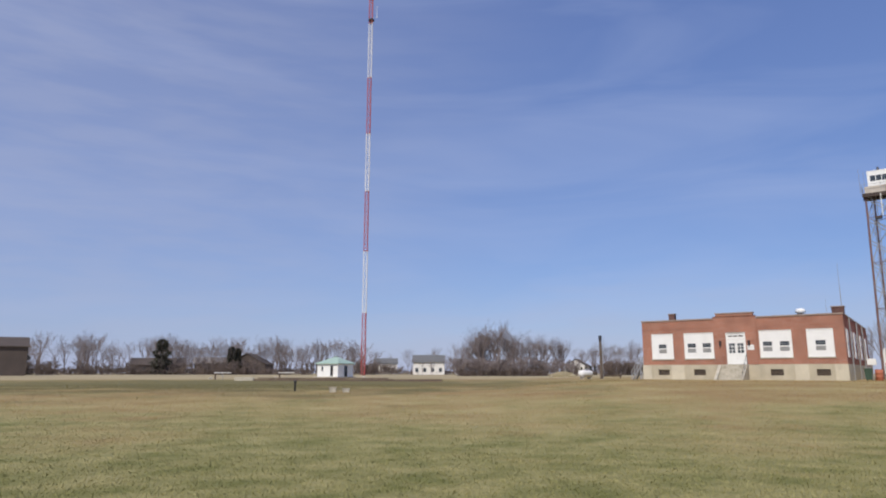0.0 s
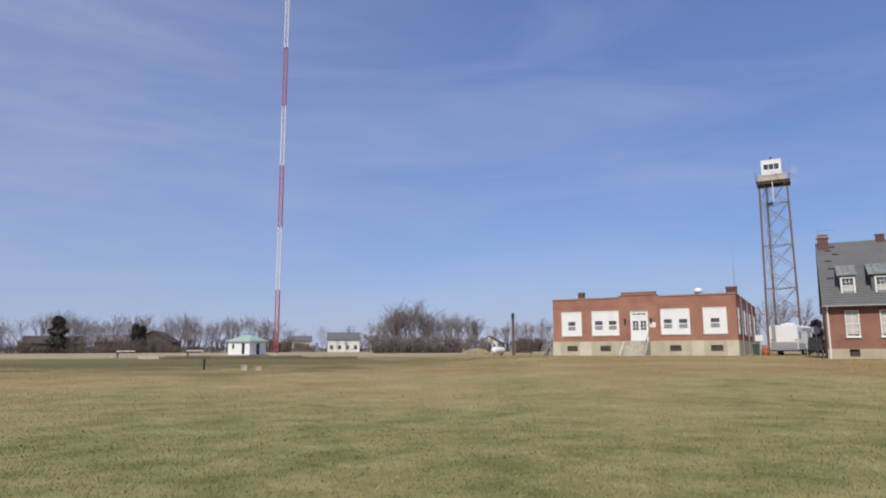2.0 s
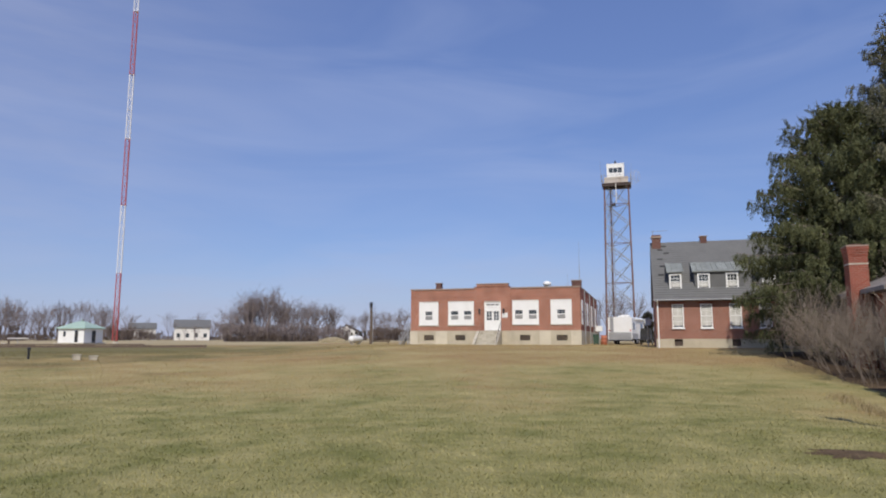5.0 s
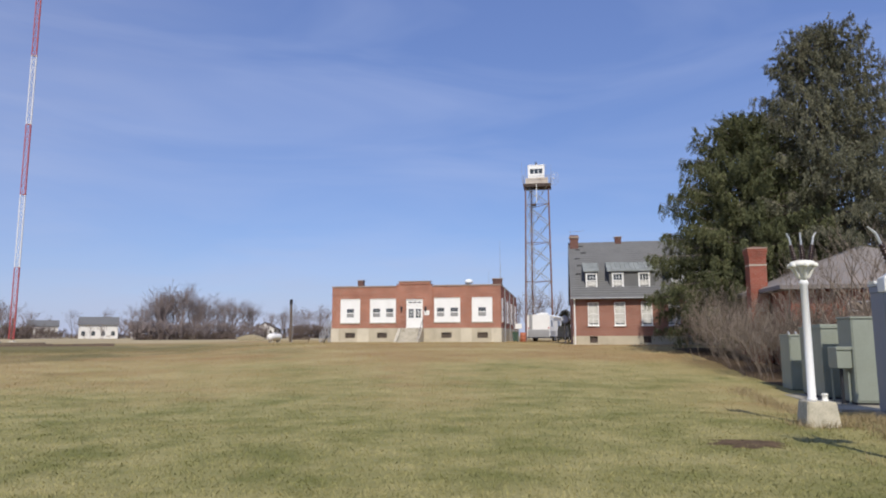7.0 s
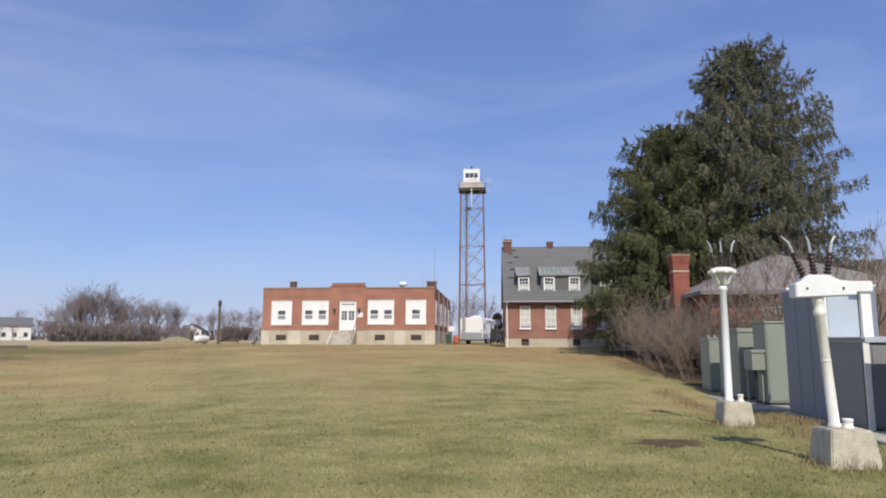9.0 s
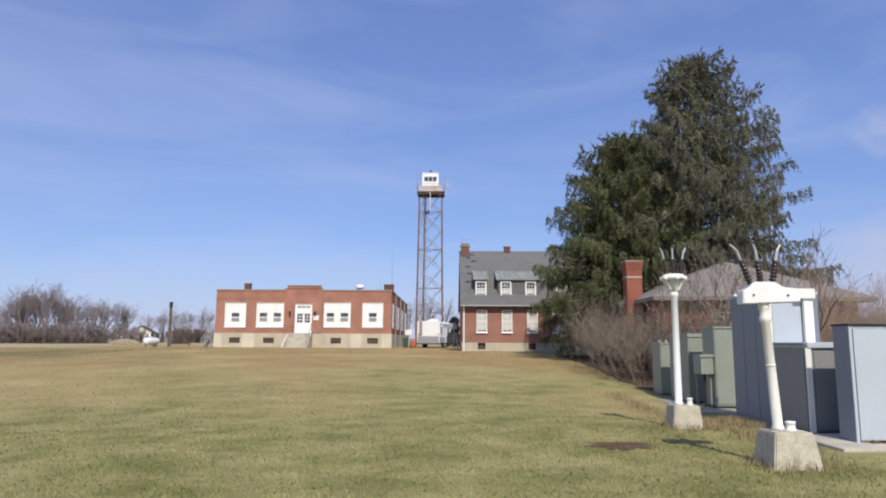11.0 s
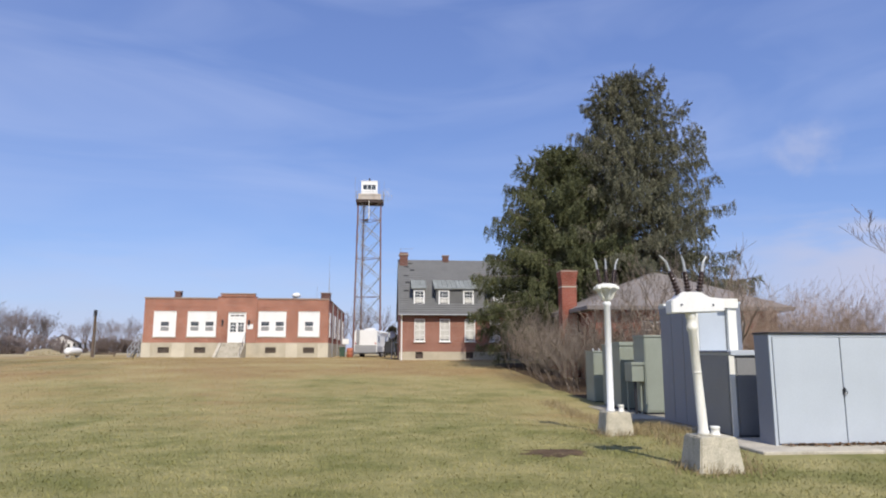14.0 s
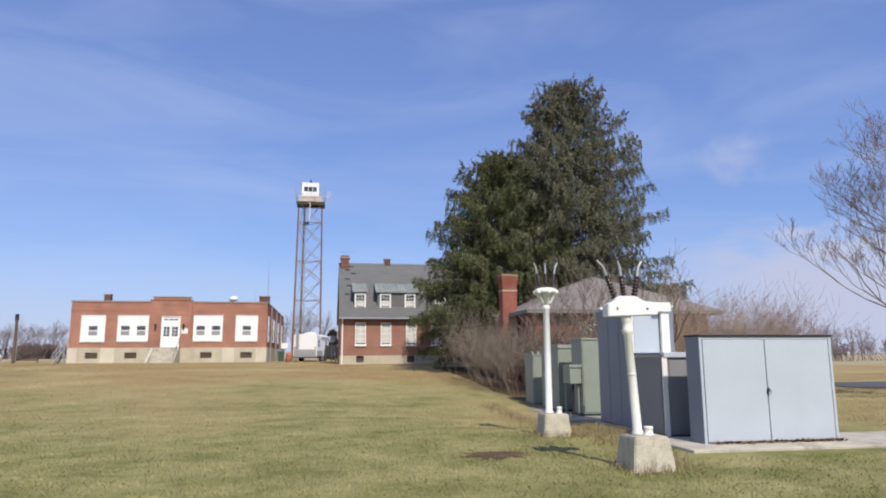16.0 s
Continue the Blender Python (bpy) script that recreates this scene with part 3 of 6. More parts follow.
    # lamps beside the door, notice board
    for x in (x0 - 0.47, x1 + 0.28):
        l = part("wall_lantern", box(B(), x - 0.07, x + 0.07, -0.26, -0.105, 3.95, 4.35, 0.02), M_DARKM, t, "dark iron wall lantern")
        part("lantern_cap", rod(B(), (x, -0.18, 4.35), (x, -0.18, 4.46), 0.13, 0.02, 8), M_DARKM, l)
    part("notice_board", box(B(), x1 + 0.12, x1 + 0.66, -0.13, -0.103, 3.6, 4.05, 0.005), M_WHITE, t, "small white notice board")
    # vents of the basement
    for a, b in vents:
        g = part("basement_vent", box(B(), a, b, 0.1, 0.12, 1.42, 1.94), M_DARKM, t, "dark louvred basement vent")
        bm = B()
        for i in range(6):
            z = 1.45 + i * 0.08
            box(bm, a, b, 0.0, 0.06, z, z + 0.04)
        part("louvre", bm, M_LOUVRE, g)
    # stoop: broad steps between stepped cheeks
    st = part("stoop", B(), M_CONC, t, "worn concrete stoop with steps")
    n = 8
    for i in range(n):
        part("step", box(B(), x0 - 0.35, x1 - 0.15, -0.35 - (n - i) * 0.28, -0.075, Z0 - 0.3 if i == 0 else Z0 + i * 0.184 + 0.002, Z0 + (i + 1) * 0.184 + 0.04), M_CONC, st)
    for x in (x0 - 0.62, x1 - 0.15):
        part("cheek_wall", prism_x(B(), [(-2.6, Z0 - 0.4), (-0.08, Z0 - 0.4), (-0.08, 2.34), (-0.7, 2.34), (-2.6, Z0 + 0.25)], x, x + 0.25), M_CONC, st)
    bm = B()
    for y, z in ((-2.5, Z0), (-1.4, 1.6), (-0.3, 2.36)):
        rod(bm, (x1 + 0.05, y, z), (x1 + 0.05, y, z + 0.9), 0.02, n=6)
    rod(bm, (x1 + 0.05, -2.5, Z0 + 0.9), (x1 + 0.05, -0.3, 3.26), 0.02, n=6)
    part("handrail", bm, M_DARKM, st, "dark pipe handrail")
    # roof furniture
    c = part("chimney", box(B(), -14.4, -13.85, 1.0, 1.55, 6.1, 7.1), M_CHIM, t, "short sooty brick chimney")
    part("chimney_cap", box(B(), -14.45, -13.8, 0.95, 1.6, 7.1, 7.18), M_COPING, c)
    c = part("corner_chimney", box(B(), -1.0, -0.1, 2.6, 3.6, 6.1, 7.2), M_CHIM, t, "square sooty brick chimney on the corner")
    part("chimney_cap", box(B(), -1.06, -0.04, 2.54, 3.66, 7.2, 7.28), M_COPING, c)
    v = part("roof_ventilator", rod(B(), (-3.4, 2.0, 6.1), (-3.4, 2.0, 6.8), 0.2, n=14), M_GALV, t, "round white roof ventilator")
    part("ventilator_hood", lathe(B(), [(0.25, 0), (0.4, 0.08), (0.42, 0.25), (0.3, 0.4), (0.08, 0.46)], 16, (-3.3, 2.0, 6.72)), M_WHITE, v)
    bm = B()
    rod(bm, (-0.35, 4.2, 6.1), (-0.35, 4.2, 9.0), 0.035, n=6)
    rod(bm, (-0.35, 4.2, 9.0), (-0.35, 4.2, 11.2), 0.02, 0.008, n=5)
    part("whip_antenna", bm, M_GALV, t, "thin whip antenna")
    part("short_antenna", rod(B(), (-1.5, 4.0, 6.1), (-1.5, 4.0, 8.0), 0.02, 0.01, 5), M_GALV, t)
    # side pipes and conduit
    for y in (4.0, 11.0, 17.5):
        part("downpipe", rod(B(), (0.1, y, 1.0), (0.1, y, 6.3), 0.06, n=8), M_GALV, t)
    part("cable", rod(B(), (0.05, 12.0, 5.2), (4.6, 15.8, 4.9), 0.015, n=4), M_DARKM, t)
    # open steel stair at the far end of the front: two flights of rail on braced posts
    s = part("fire_stair", B(), M_STAIR, t, "grey open steel stair")
    xa, xb, zt = -W - 1.3, -W - 0.42, 2.15
    for y in (0.2, 1.1):
        part("stringer", rod(B(), (xa, y, Z0), (xb, y, zt), 0.07, n=4), M_STAIR, s)
        for h in (0.5, 0.95):
            part("stair_rail", rod(B(), (xa, y, Z0 + h), (xb, y, zt + h), 0.04, n=6), M_STAIR, s)
            part("landing_rail", rod(B(), (xb, y, zt + h), (-W - 0.05, y, zt + h), 0.04, n=6), M_STAIR, s)
        for k in range(4):
            f = k / 3
            part("baluster", rod(B(), (xa + (xb - xa) * f, y, Z0 - 0.1 + (zt - Z0) * f), (xa + (xb - xa) * f, y, Z0 + 0.95 + (zt - Z0) * f), 0.035, n=5), M_STAIR, s)
        for x in (xb, -W - 0.1):
            part("landing_post", rod(B(), (x, y, Z0 - 0.1), (x, y, zt + 0.95), 0.045, n=6), M_STAIR, s)
        part("cross_brace", rod(B(), (xb, y, Z0), (-W - 0.1, y, zt), 0.035, n=5), M_STAIR, s)
        part("cross_brace", rod(B(), (xb, y, zt), (-W - 0.1, y, Z0), 0.035, n=5), M_STAIR, s)
    for k in range(7):
        f = (k + 0.5) / 7
        x, z = xa + (xb - xa) * f, Z0 + (zt - Z0) * f
        part("tread", box(B(), x - 0.11, x + 0.11, 0.2, 1.1, z, z + 0.035), M_STAIR, s)
    part("landing", box(B(), xb - 0.05, -W - 0.06, 0.15, 1.15, zt, zt + 0.06), M_STAIR, s)


hall()


# ---- the brick dwelling with dormers ----
def dwelling():
    W, D, Z0, EAVE, RIDGE = 15.0, 8.6, 1.0, 4.16, 8.5
    t = thing("brick_house", gpose(1.05, 46.0, 0.0), "red brick house with a grey shingle roof and dormers", "house")
    wx = [(1.0 + i * 1.74, 1.72 + i * 1.74, 2.27, 3.82) for i in range(8)]
    bws = [(1.08, 1.6), (4.55, 5.07), (8.0, 8.5), (11.4, 11.9)]
    part("wall", wall_with_holes(B(), 0, W, 1.58, EAVE, wx, 0, 0.25), M_BRICK_HOUSE, t)
    part("foundation", wall_with_holes(B(), -0.03, W + 0.03, Z0 - 0.6, 1.58, [(a, b, 1.12, 1.56) for a, b in bws], -0.04, 0.25), M_STONE, t, "pale concrete foundation")
    for a, b in bws:
        w = part("cellar_window", box(B(), a, b, 0.1, 0.14, 1.12, 1.56), M_DECK, t, "dark cellar window")
        part("window_bar", box(B(), (a + b) / 2 - 0.015, (a + b) / 2 + 0.015, 0.07, 0.098, 1.12, 1.56), M_LOUVRE, w)
    for h in wx:
        sash(t, "sash_window", *h, 0.0, cols=2, rows=4, blind=0.97)
        part("lintel", box(B(), h[0] - 0.1, h[1] + 0.1, -0.012, 0.2, h[3] + 0.002, h[3] + 0.14), M_BRICK_DARK, t)
    gable = [(0.252, Z0), (D, Z0), (D, EAVE - 0.2), (D / 2, RIDGE - 0.2), (0.252, EAVE - 0.0)]
    for x in (0.002, W - 0.252):
        part("side_wall", prism_x(B(), gable, x, x + 0.25), M_BRICK_HOUSE, t)
    part("back_wall", box(B(), 0.25, W - 0.25, D - 0.25, D, Z0, EAVE), M_BRICK_HOUSE, t)
    part("upper_floor", box(B(), 0.25, W - 0.25, 0.25, D - 0.25, 3.9, 4.0), M_WOOD, t)
    # main roof: one slab with a thickness, from eave to ridge and down
    outline = [(-0.3, EAVE - 0.03), (D / 2, RIDGE), (D + 0.3, EAVE - 0.03), (D + 0.3, EAVE - 0.15), (D / 2, RIDGE - 0.14), (-0.3, EAVE - 0.15)]
    rf = part("roof", prism_x(B(), outline, -0.12, W + 0.12), M_SHINGLE, t, "grey asphalt shingle roof with missing tabs")
    slope = (RIDGE - EAVE) / (D / 2 + 0.3)

    def zroof(y):
        return EAVE - 0.03 + (y + 0.3) * slope

    # shingle courses as thin proud strips
    for k in range(1, 26):
        y = -0.3 + k * (D / 2 + 0.3) / 26
        bm = box(B(), 0.0, W, y - 0.03, y + 0.012, zroof(y) - 0.02, zroof(y) + 0.012)
        part("shingle_course", bm, M_SHINGLE, rf)
    for x, y in ((0.35, 3.6), (0.3, 2.8), (0.75, 3.3), (0.42, 2.2), (0.85, 2.2), (0.3, 1.5), (0.9, 1.5), (2.75, 1.45), (3.6, 1.42), (0.6, 3.9)):
        part("missing_tab", box(B(), x, x + 0.36, y, y + 0.12, zroof(y) - 0.02, zroof(y + 0.12) + 0.004), M_DARKM, rf, "dark gap of a missing shingle")
    part("fascia", box(B(), -0.12, W + 0.12, -0.34, -0.305, EAVE - 0.12, EAVE - 0.04), M_STAIR, t)
    part("gutter", rod(B(), (-0.15, -0.4, EAVE - 0.08), (W + 0.15, -0.4, EAVE - 0.08), 0.04, n=8), M_STAIR, t, "grey metal gutter")
    for x in (0.12, W - 0.15):
        bm = rod(B(), (x, -0.06, Z0), (x, -0.06, EAVE - 0.35), 0.05, n=8)
        rod(bm, (x, -0.06, EAVE - 0.35), (x, -0.4, EAVE - 0.1), 0.05, n=8)
        part("downpipe", bm, M_WHITE, t, "white downpipe")
    # dormers: one single, then one long shed dormer
    for a, b, ws in ((0.84, 1.83, [(0.95, 1.72)]), (2.45, 5.6, [(2.70, 3.47), (4.44, 5.2)]), (6.3, 9.4, [(6.6, 7.37), (8.2, 8.97)]), (11.0, 14.0, [(11.3, 12.07), (12.8, 13.57)])):
        d = part("dormer", B(), M_SHINGLE, t, "shed dormer with a green copper roof")
        yf, zt, zb = 0.55, 5.95, 4.72
        part("dormer_front", wall_with_holes(B(), a + 0.08, b - 0.08, zb - 0.3, zt, [(p, q, 4.8, 5.86) for p, q in ws], yf, yf + 0.12), M_SHINGLE, d)
        for p, q in ws:
            sash(t, "dormer_window", p, q, 4.8, 5.86, yf - 0.02, cols=3, rows=4, frame_w=0.1, blind=0.45)
        for x in (a + 0.08, b - 0.16):
            part("dormer_cheek", box(B(), x, x + 0.08, yf + 0.12, 2.2, zb - 0.2, zt), M_SHINGLE, d)
        y1, y2, z1, z2 = yf - 0.16, 2.45, zt - 0.02, 6.72
        k = max(2, round((b - a) / 0.3))
        top = []
        for i in range(k + 1):
            x = a - 0.04 + (b - a + 0.04) * i / k
            top += [(x - 0.02, 0.06), (x - 0.012, 0.1), (x + 0.012, 0.1), (x + 0.02, 0.06)]
        bm = prism(B(), [(a - 0.06, 0.0)] + top + [(b + 0.06, 0.0)], y1, y2)
        for v in bm.verts:
            v.co.z += z1 + (z2 - z1) * (v.co.y - y1) / (y2 - y1)
        part("dormer_roof", bm, M_COPPER, d, "standing-seam copper roof with green patina")
    # chimneys
    c = part("chimney", box(B(), 0.02, 0.62, D / 2 - 0.55, D / 2 + 0.15, 7.6, 9.0), M_CHIM, t, "sooty red brick chimney at the gable")
    part("chimney_cap", box(B(), -0.04, 0.68, D / 2 - 0.61, D / 2 + 0.21, 8.78, 8.9), M_COPING, c)
    part("antenna", rod(B(), (0.1, D / 2 - 0.3, 8.9), (0.1, D / 2 - 0.3, 9.35), 0.015, n=5), M_GALV, c)
    part("antenna", rod(B(), (0.0, D / 2 - 0.3, 9.3), (1.1, D / 2 - 0.3, 9.32), 0.012, n=5), M_GALV, c)
    c = part("chimney", box(B(), 3.3, 3.75, D / 2 - 0.2, D / 2 + 0.3, 8.2, 8.8), M_CHIM, t)
    part("chimney_cap", box(B(), 3.25, 3.8, D / 2 - 0.25, D / 2 + 0.35, 8.8, 8.86), M_COPING, c)
    # dish on the gable side
    ds = part("satellite_dish", lathe(B(), [(0.02, 0), (0.18, 0.04), (0.3, 0.1), (0.31, 0.11), (0.18, 0.06)], 16, (-0.5, 4.0, 2.75), Matrix.Rotation(radians(75), 4, "X")), M_GALV, t, "grey satellite dish on a pole")
    part("dish_pole", rod(B(), (-0.5, 4.05, 0.9), (-0.5, 4.05, 2.75), 0.04, n=6), M_GALV, ds)


dwelling()


# ---- lookout tower behind the camper ----
def tower():
    t = thing("lookout_tower", gpose(-2.1, 80.0), "tall rusty lattice tower with a white cab", "tower")
    zb = t.matrix_world.translation.z
    legs_b, legs_t = [(-1.6, 0.0), (1.6, 0.0), (-0.85, 2.6)], [(-1.32, 0.0), (1.42, 0.0), (-0.7, 2.3)]
    H = 18.75

    def leg(i, h):
        f = h / H
        return Vector((legs_b[i][0] * (1 - f) + legs_t[i][0] * f, legs_b[i][1] * (1 - f) + legs_t[i][1] * f, h))

    for i in range(3):
        part("leg", rod(B(), leg(i, -0.1), leg(i, H), 0.11, 0.09, 8), M_RUST, t, "rusty red steel leg")
    n = 8
    for k in range(n):
        a, b = k * H / n, (k + 1) * H / n
        for i, j in ((0, 1), (1, 2), (2, 0)):
            part("brace", rod(B(), leg(i, b), leg(j, a), 0.045, n=5), M_GALV, t)
            if i == 0:
                part("brace", rod(B(), leg(i, b - 0.35), leg(j, a - 0.35) if k else leg(j, a), 0.042, n=5), M_GALV, t)
            if k % 2 == 0 or i == 0:
                part("brace", rod(B(), leg(i, a), leg(j, b), 0.025, n=5), M_GALV, t)
            if k % 2 == 1:
                part("strut", rod(B(), leg(i, a), leg(j, a), 0.035, n=5), M_RUST, t)
    # ladder up the inside
    ld = part("ladder", B(), M_GALV, t, "grey steel ladder")
    for x in (-0.85, -0.45):
        part("stile", rod(B(), (x, 0.5, 0), (x, 0.5, H), 0.025, n=5), M_GALV, ld)
    for k in range(60):
        part("rung", rod(B(), (-0.85, 0.5, 0.3 + k * 0.3), (-0.45, 0.5, 0.3 + k * 0.3), 0.012, n=4), M_GALV, ld)
    # deck, railing, cab
    part("deck", box(B(), -1.6, 1.75, -0.5, 2.8, H, H + 0.12), M_DECK, t, "dark rusty steel deck")
    part("deck_beam", box(B(), -1.6, 1.75, -0.45, -0.3, H - 0.22, H - 0.004), M_DECK, t)
    part("deck_beam", box(B(), -1.6, 1.75, 1.2, 1.35, H - 0.22, H - 0.004), M_DECK, t)
    part("skirt", box(B(), -1.32, 1.42, -0.48, -0.45, H + 0.13, H + 0.82), M_SKIRT, t, "rust-streaked white railing panel")
    part("skirt", box(B(), 1.7, 1.73, -0.3, 2.4, H + 0.13, H + 0.82), M_SKIRT, t, "rust-streaked white railing panel")
    for z in (1.05, 0.6):
        for a, b in (((-1.6, -0.5), (1.75, -0.5)), ((1.75, -0.5), (1.75, 2.8)), ((-1.6, -0.5), (-1.6, 2.8))):
            part("rail", rod(B(), (*a, H + z), (*b, H + z), 0.02, n=5), M_GALV, t)
    for x, y in ((-1.6, -0.5), (0.1, -0.5), (1.75, -0.5), (1.75, 1.2), (1.75, 2.8), (-1.6, 1.2), (-1.6, 2.8)):
        part("rail_post", rod(B(), (x, y, H + 0.12), (x, y, H + 1.15), 0.02, n=5), M_GALV, t)
    cb = part("cab", wall_with_holes(B(), -1.0, 1.0, H + 0.12, H + 2.45, [(-0.75 + i * 0.52, -0.29 + i * 0.52, H + 1.45, H + 2.05) for i in range(3)], 0.0, 0.1), M_WHITE, t, "white plywood cab with dark windows")
    for i in range(3):
        part("pane", box(B(), -0.75 + i * 0.52, -0.29 + i * 0.52, 0.05, 0.06, H + 1.45, H + 2.05), M_GLASS, cb)
    for x in (-1.0, 0.9):
        part("cab_side", box(B(), x, x + 0.1, 0.1, 1.9, H + 0.12, H + 2.45), M_WHITE, cb)
    part("cab_back", box(B(), -1.0, 1.0, 1.9, 2.0, H + 0.12, H + 2.45), M_WHITE, cb)
    part("cab_roof", box(B(), -1.03, 1.03, -0.03, 2.03, H + 2.45, H + 2.56, 0.02), M_WHITE, cb)
    part("beacon", lathe(B(), [(0.1, 0), (0.12, 0.2), (0.09, 0.38), (0.02, 0.42)], 10, (0.0, 0.3, H + 2.55)), M_DARKM, t)
    for x, y, h in ((-1.7, -0.5, 2.6), (-1.4, 2.6, 3.1), (1.8, 0.0, 2.3), (1.2, 2.5, 3.0), (0.5, -0.5, 1.6)):
        part("antenna", rod(B(), (x, y, H + 0.2), (x, y, H + 0.2 + h), 0.022, 0.012, 5), M_GALV, t)
    part("hanging_feeder", rod(B(), (0.0, -0.45, H - 2.3), (0.0, -0.45, H), 0.05, n=6), M_CREAM, t)
    part("junction_box", box(B(), -0.75, -0.1, 0.3, 0.6, H - 2.5, H - 2.2), M_DARKM, t)
    # round wire dish at the edge of the deck
    bm = B()
    for r in (0.35, 0.6, 0.85):
        for i in range(18):
            a, b = 2 * math.pi * i / 18, 2 * math.pi * (i + 1) / 18
            rod(bm, (2.1 + r * math.cos(a) * 0.8, -0.2 + 0.2 * r, H + 0.75 + r * math.sin(a)), (2.1 + r * math.cos(b) * 0.8, -0.2 + 0.2 * r, H + 0.75 + r * math.sin(b)), 0.012, n=3)
    for i in range(10):
        a = 2 * math.pi * i / 10
        rod(bm, (2.1, -0.2, H + 0.75), (2.1 + 0.68 * math.cos(a), -0.03, H + 0.75 + 0.85 * math.sin(a)), 0.01, n=3)
    part("wire_dish", bm, M_GALV, t, "round wire grid dish")


tower()


# ---- camper parked between hall and house ----
def camper():
    t = thing("camper", gpose(-1.9, 69.0, None, -9.5), "white travel trailer with a grey lower panel", "camper")
    L, W, H = 7.2, 2.35, 2.75
    out = [(-W / 2, 0.55), (W / 2, 0.55), (W / 2, H - 0.12), (W / 2 - 0.2, H), (-W / 2 + 0.2, H), (-W / 2, H - 0.12)]
    part("body", prism(B(), out, 0.0, L), M_WHITE, t)
    part("lower_panel", box(B(), -W / 2 + 0.06, W / 2 - 0.06, -0.05, -0.003, 0.45, 1.22, 0.015), M_PANEL, t, "ribbed grey lower panel")
    bm = B()
    for i in range(5):
        box(bm, -W / 2 + 0.08, W / 2 - 0.08, -0.07, -0.052, 0.5 + i * 0.12, 0.56 + i * 0.12)
    part("ribs", bm, M_STAIR, t)
    part("bumper", box(B(), -W / 2, W / 2, -0.18, -0.06, 0.36, 0.46, 0.02), M_DARKM, t)
    part("rear_window", box(B(), W / 2 + 0.002, W / 2 + 0.02, 0.6, 1.5, 1.5, 2.2), M_GLASS, t)
    part("side_door", box(B(), W / 2 + 0.002, W / 2 + 0.03, 3.4, 4.1, 0.6, 2.4, 0.01), M_WHITE, t)
    part("side_window", box(B(), W / 2 + 0.002, W / 2 + 0.02, 4.8, 6.2, 1.5, 2.2), M_GLASS, t)
    part("stripe", box(B(), W / 2 + 0.002, W / 2 + 0.01, 0.1, L - 0.1, 0.6, 1.1), M_PANEL, t)
    part("roof_unit", box(B(), -0.4, 0.4, 2.6, 3.6, H - 0.003, H + 0.28, 0.06), M_WHITE, t)
    for x in (-W / 2 + 0.15, W / 2 - 0.15):
        part("tail_lamp", box(B(), x - 0.07, x + 0.07, -0.03, -0.003, 1.32, 1.46, 0.01), M_REDLAMP, t)
    for y in (3.0, 3.9):
        for x in (-W / 2 + 0.05, W / 2 - 0.27):
            w = part("wheel", rod(B(), (x, y, 0.34), (x + 0.22, y, 0.34), 0.34, n=20), M_RUBBER, t)
            part("rim", rod(B(), (x - 0.01, y, 0.34), (x + 0.23, y, 0.34), 0.2, n=14), M_GALV, w)
    part("chassis", box(B(), -0.9, 0.9, 0.1, L, 0.36, 0.545), M_DARKM, t)
    part("awning", rod(B(), (W / 2 + 0.08, 2.0, 2.55), (W / 2 + 0.08, 6.6, 2.55), 0.07, n=8), M_WHITE, t)
    part("roof_ladder", box(B(), -0.95, -0.62, -0.1, -0.06, 1.3, H, 0.01), M_GALV, t, "rear ladder to the roof")
    part("roof_vent", box(B(), -0.25, 0.25, 0.7, 1.2, H - 0.003, H + 0.14, 0.03), M_WHITE, t)
    part("tow_rail", rod(B(), (-W / 2 + 0.1, -0.12, 0.4), (W / 2 - 0.1, -0.12, 0.4), 0.03, n=6), M_DARKM, t)


camper()


# ---- near equipment: cabinets on slabs ----
def slab(u0, u1, v0, v1, h, label, m=M_SLAB):
    bm = box(B(), u0, u1, v0, v1, -0.15, h, 0.02)
    solo("concrete_slab", bm, m, gpose(0, 0, 0), label, "slab")


slab(5.95, 12.5, 10.3, 12.0, 0.05, "long stained concrete slab under the double cabinet", M_CONC)
slab(6.42, 9.5, 12.01, 15.4, 0.04, "concrete slab under the switchgear")
slab(6.25, 9.5, 16.6, 23.2, -0.06, "concrete slab under the green transformers")


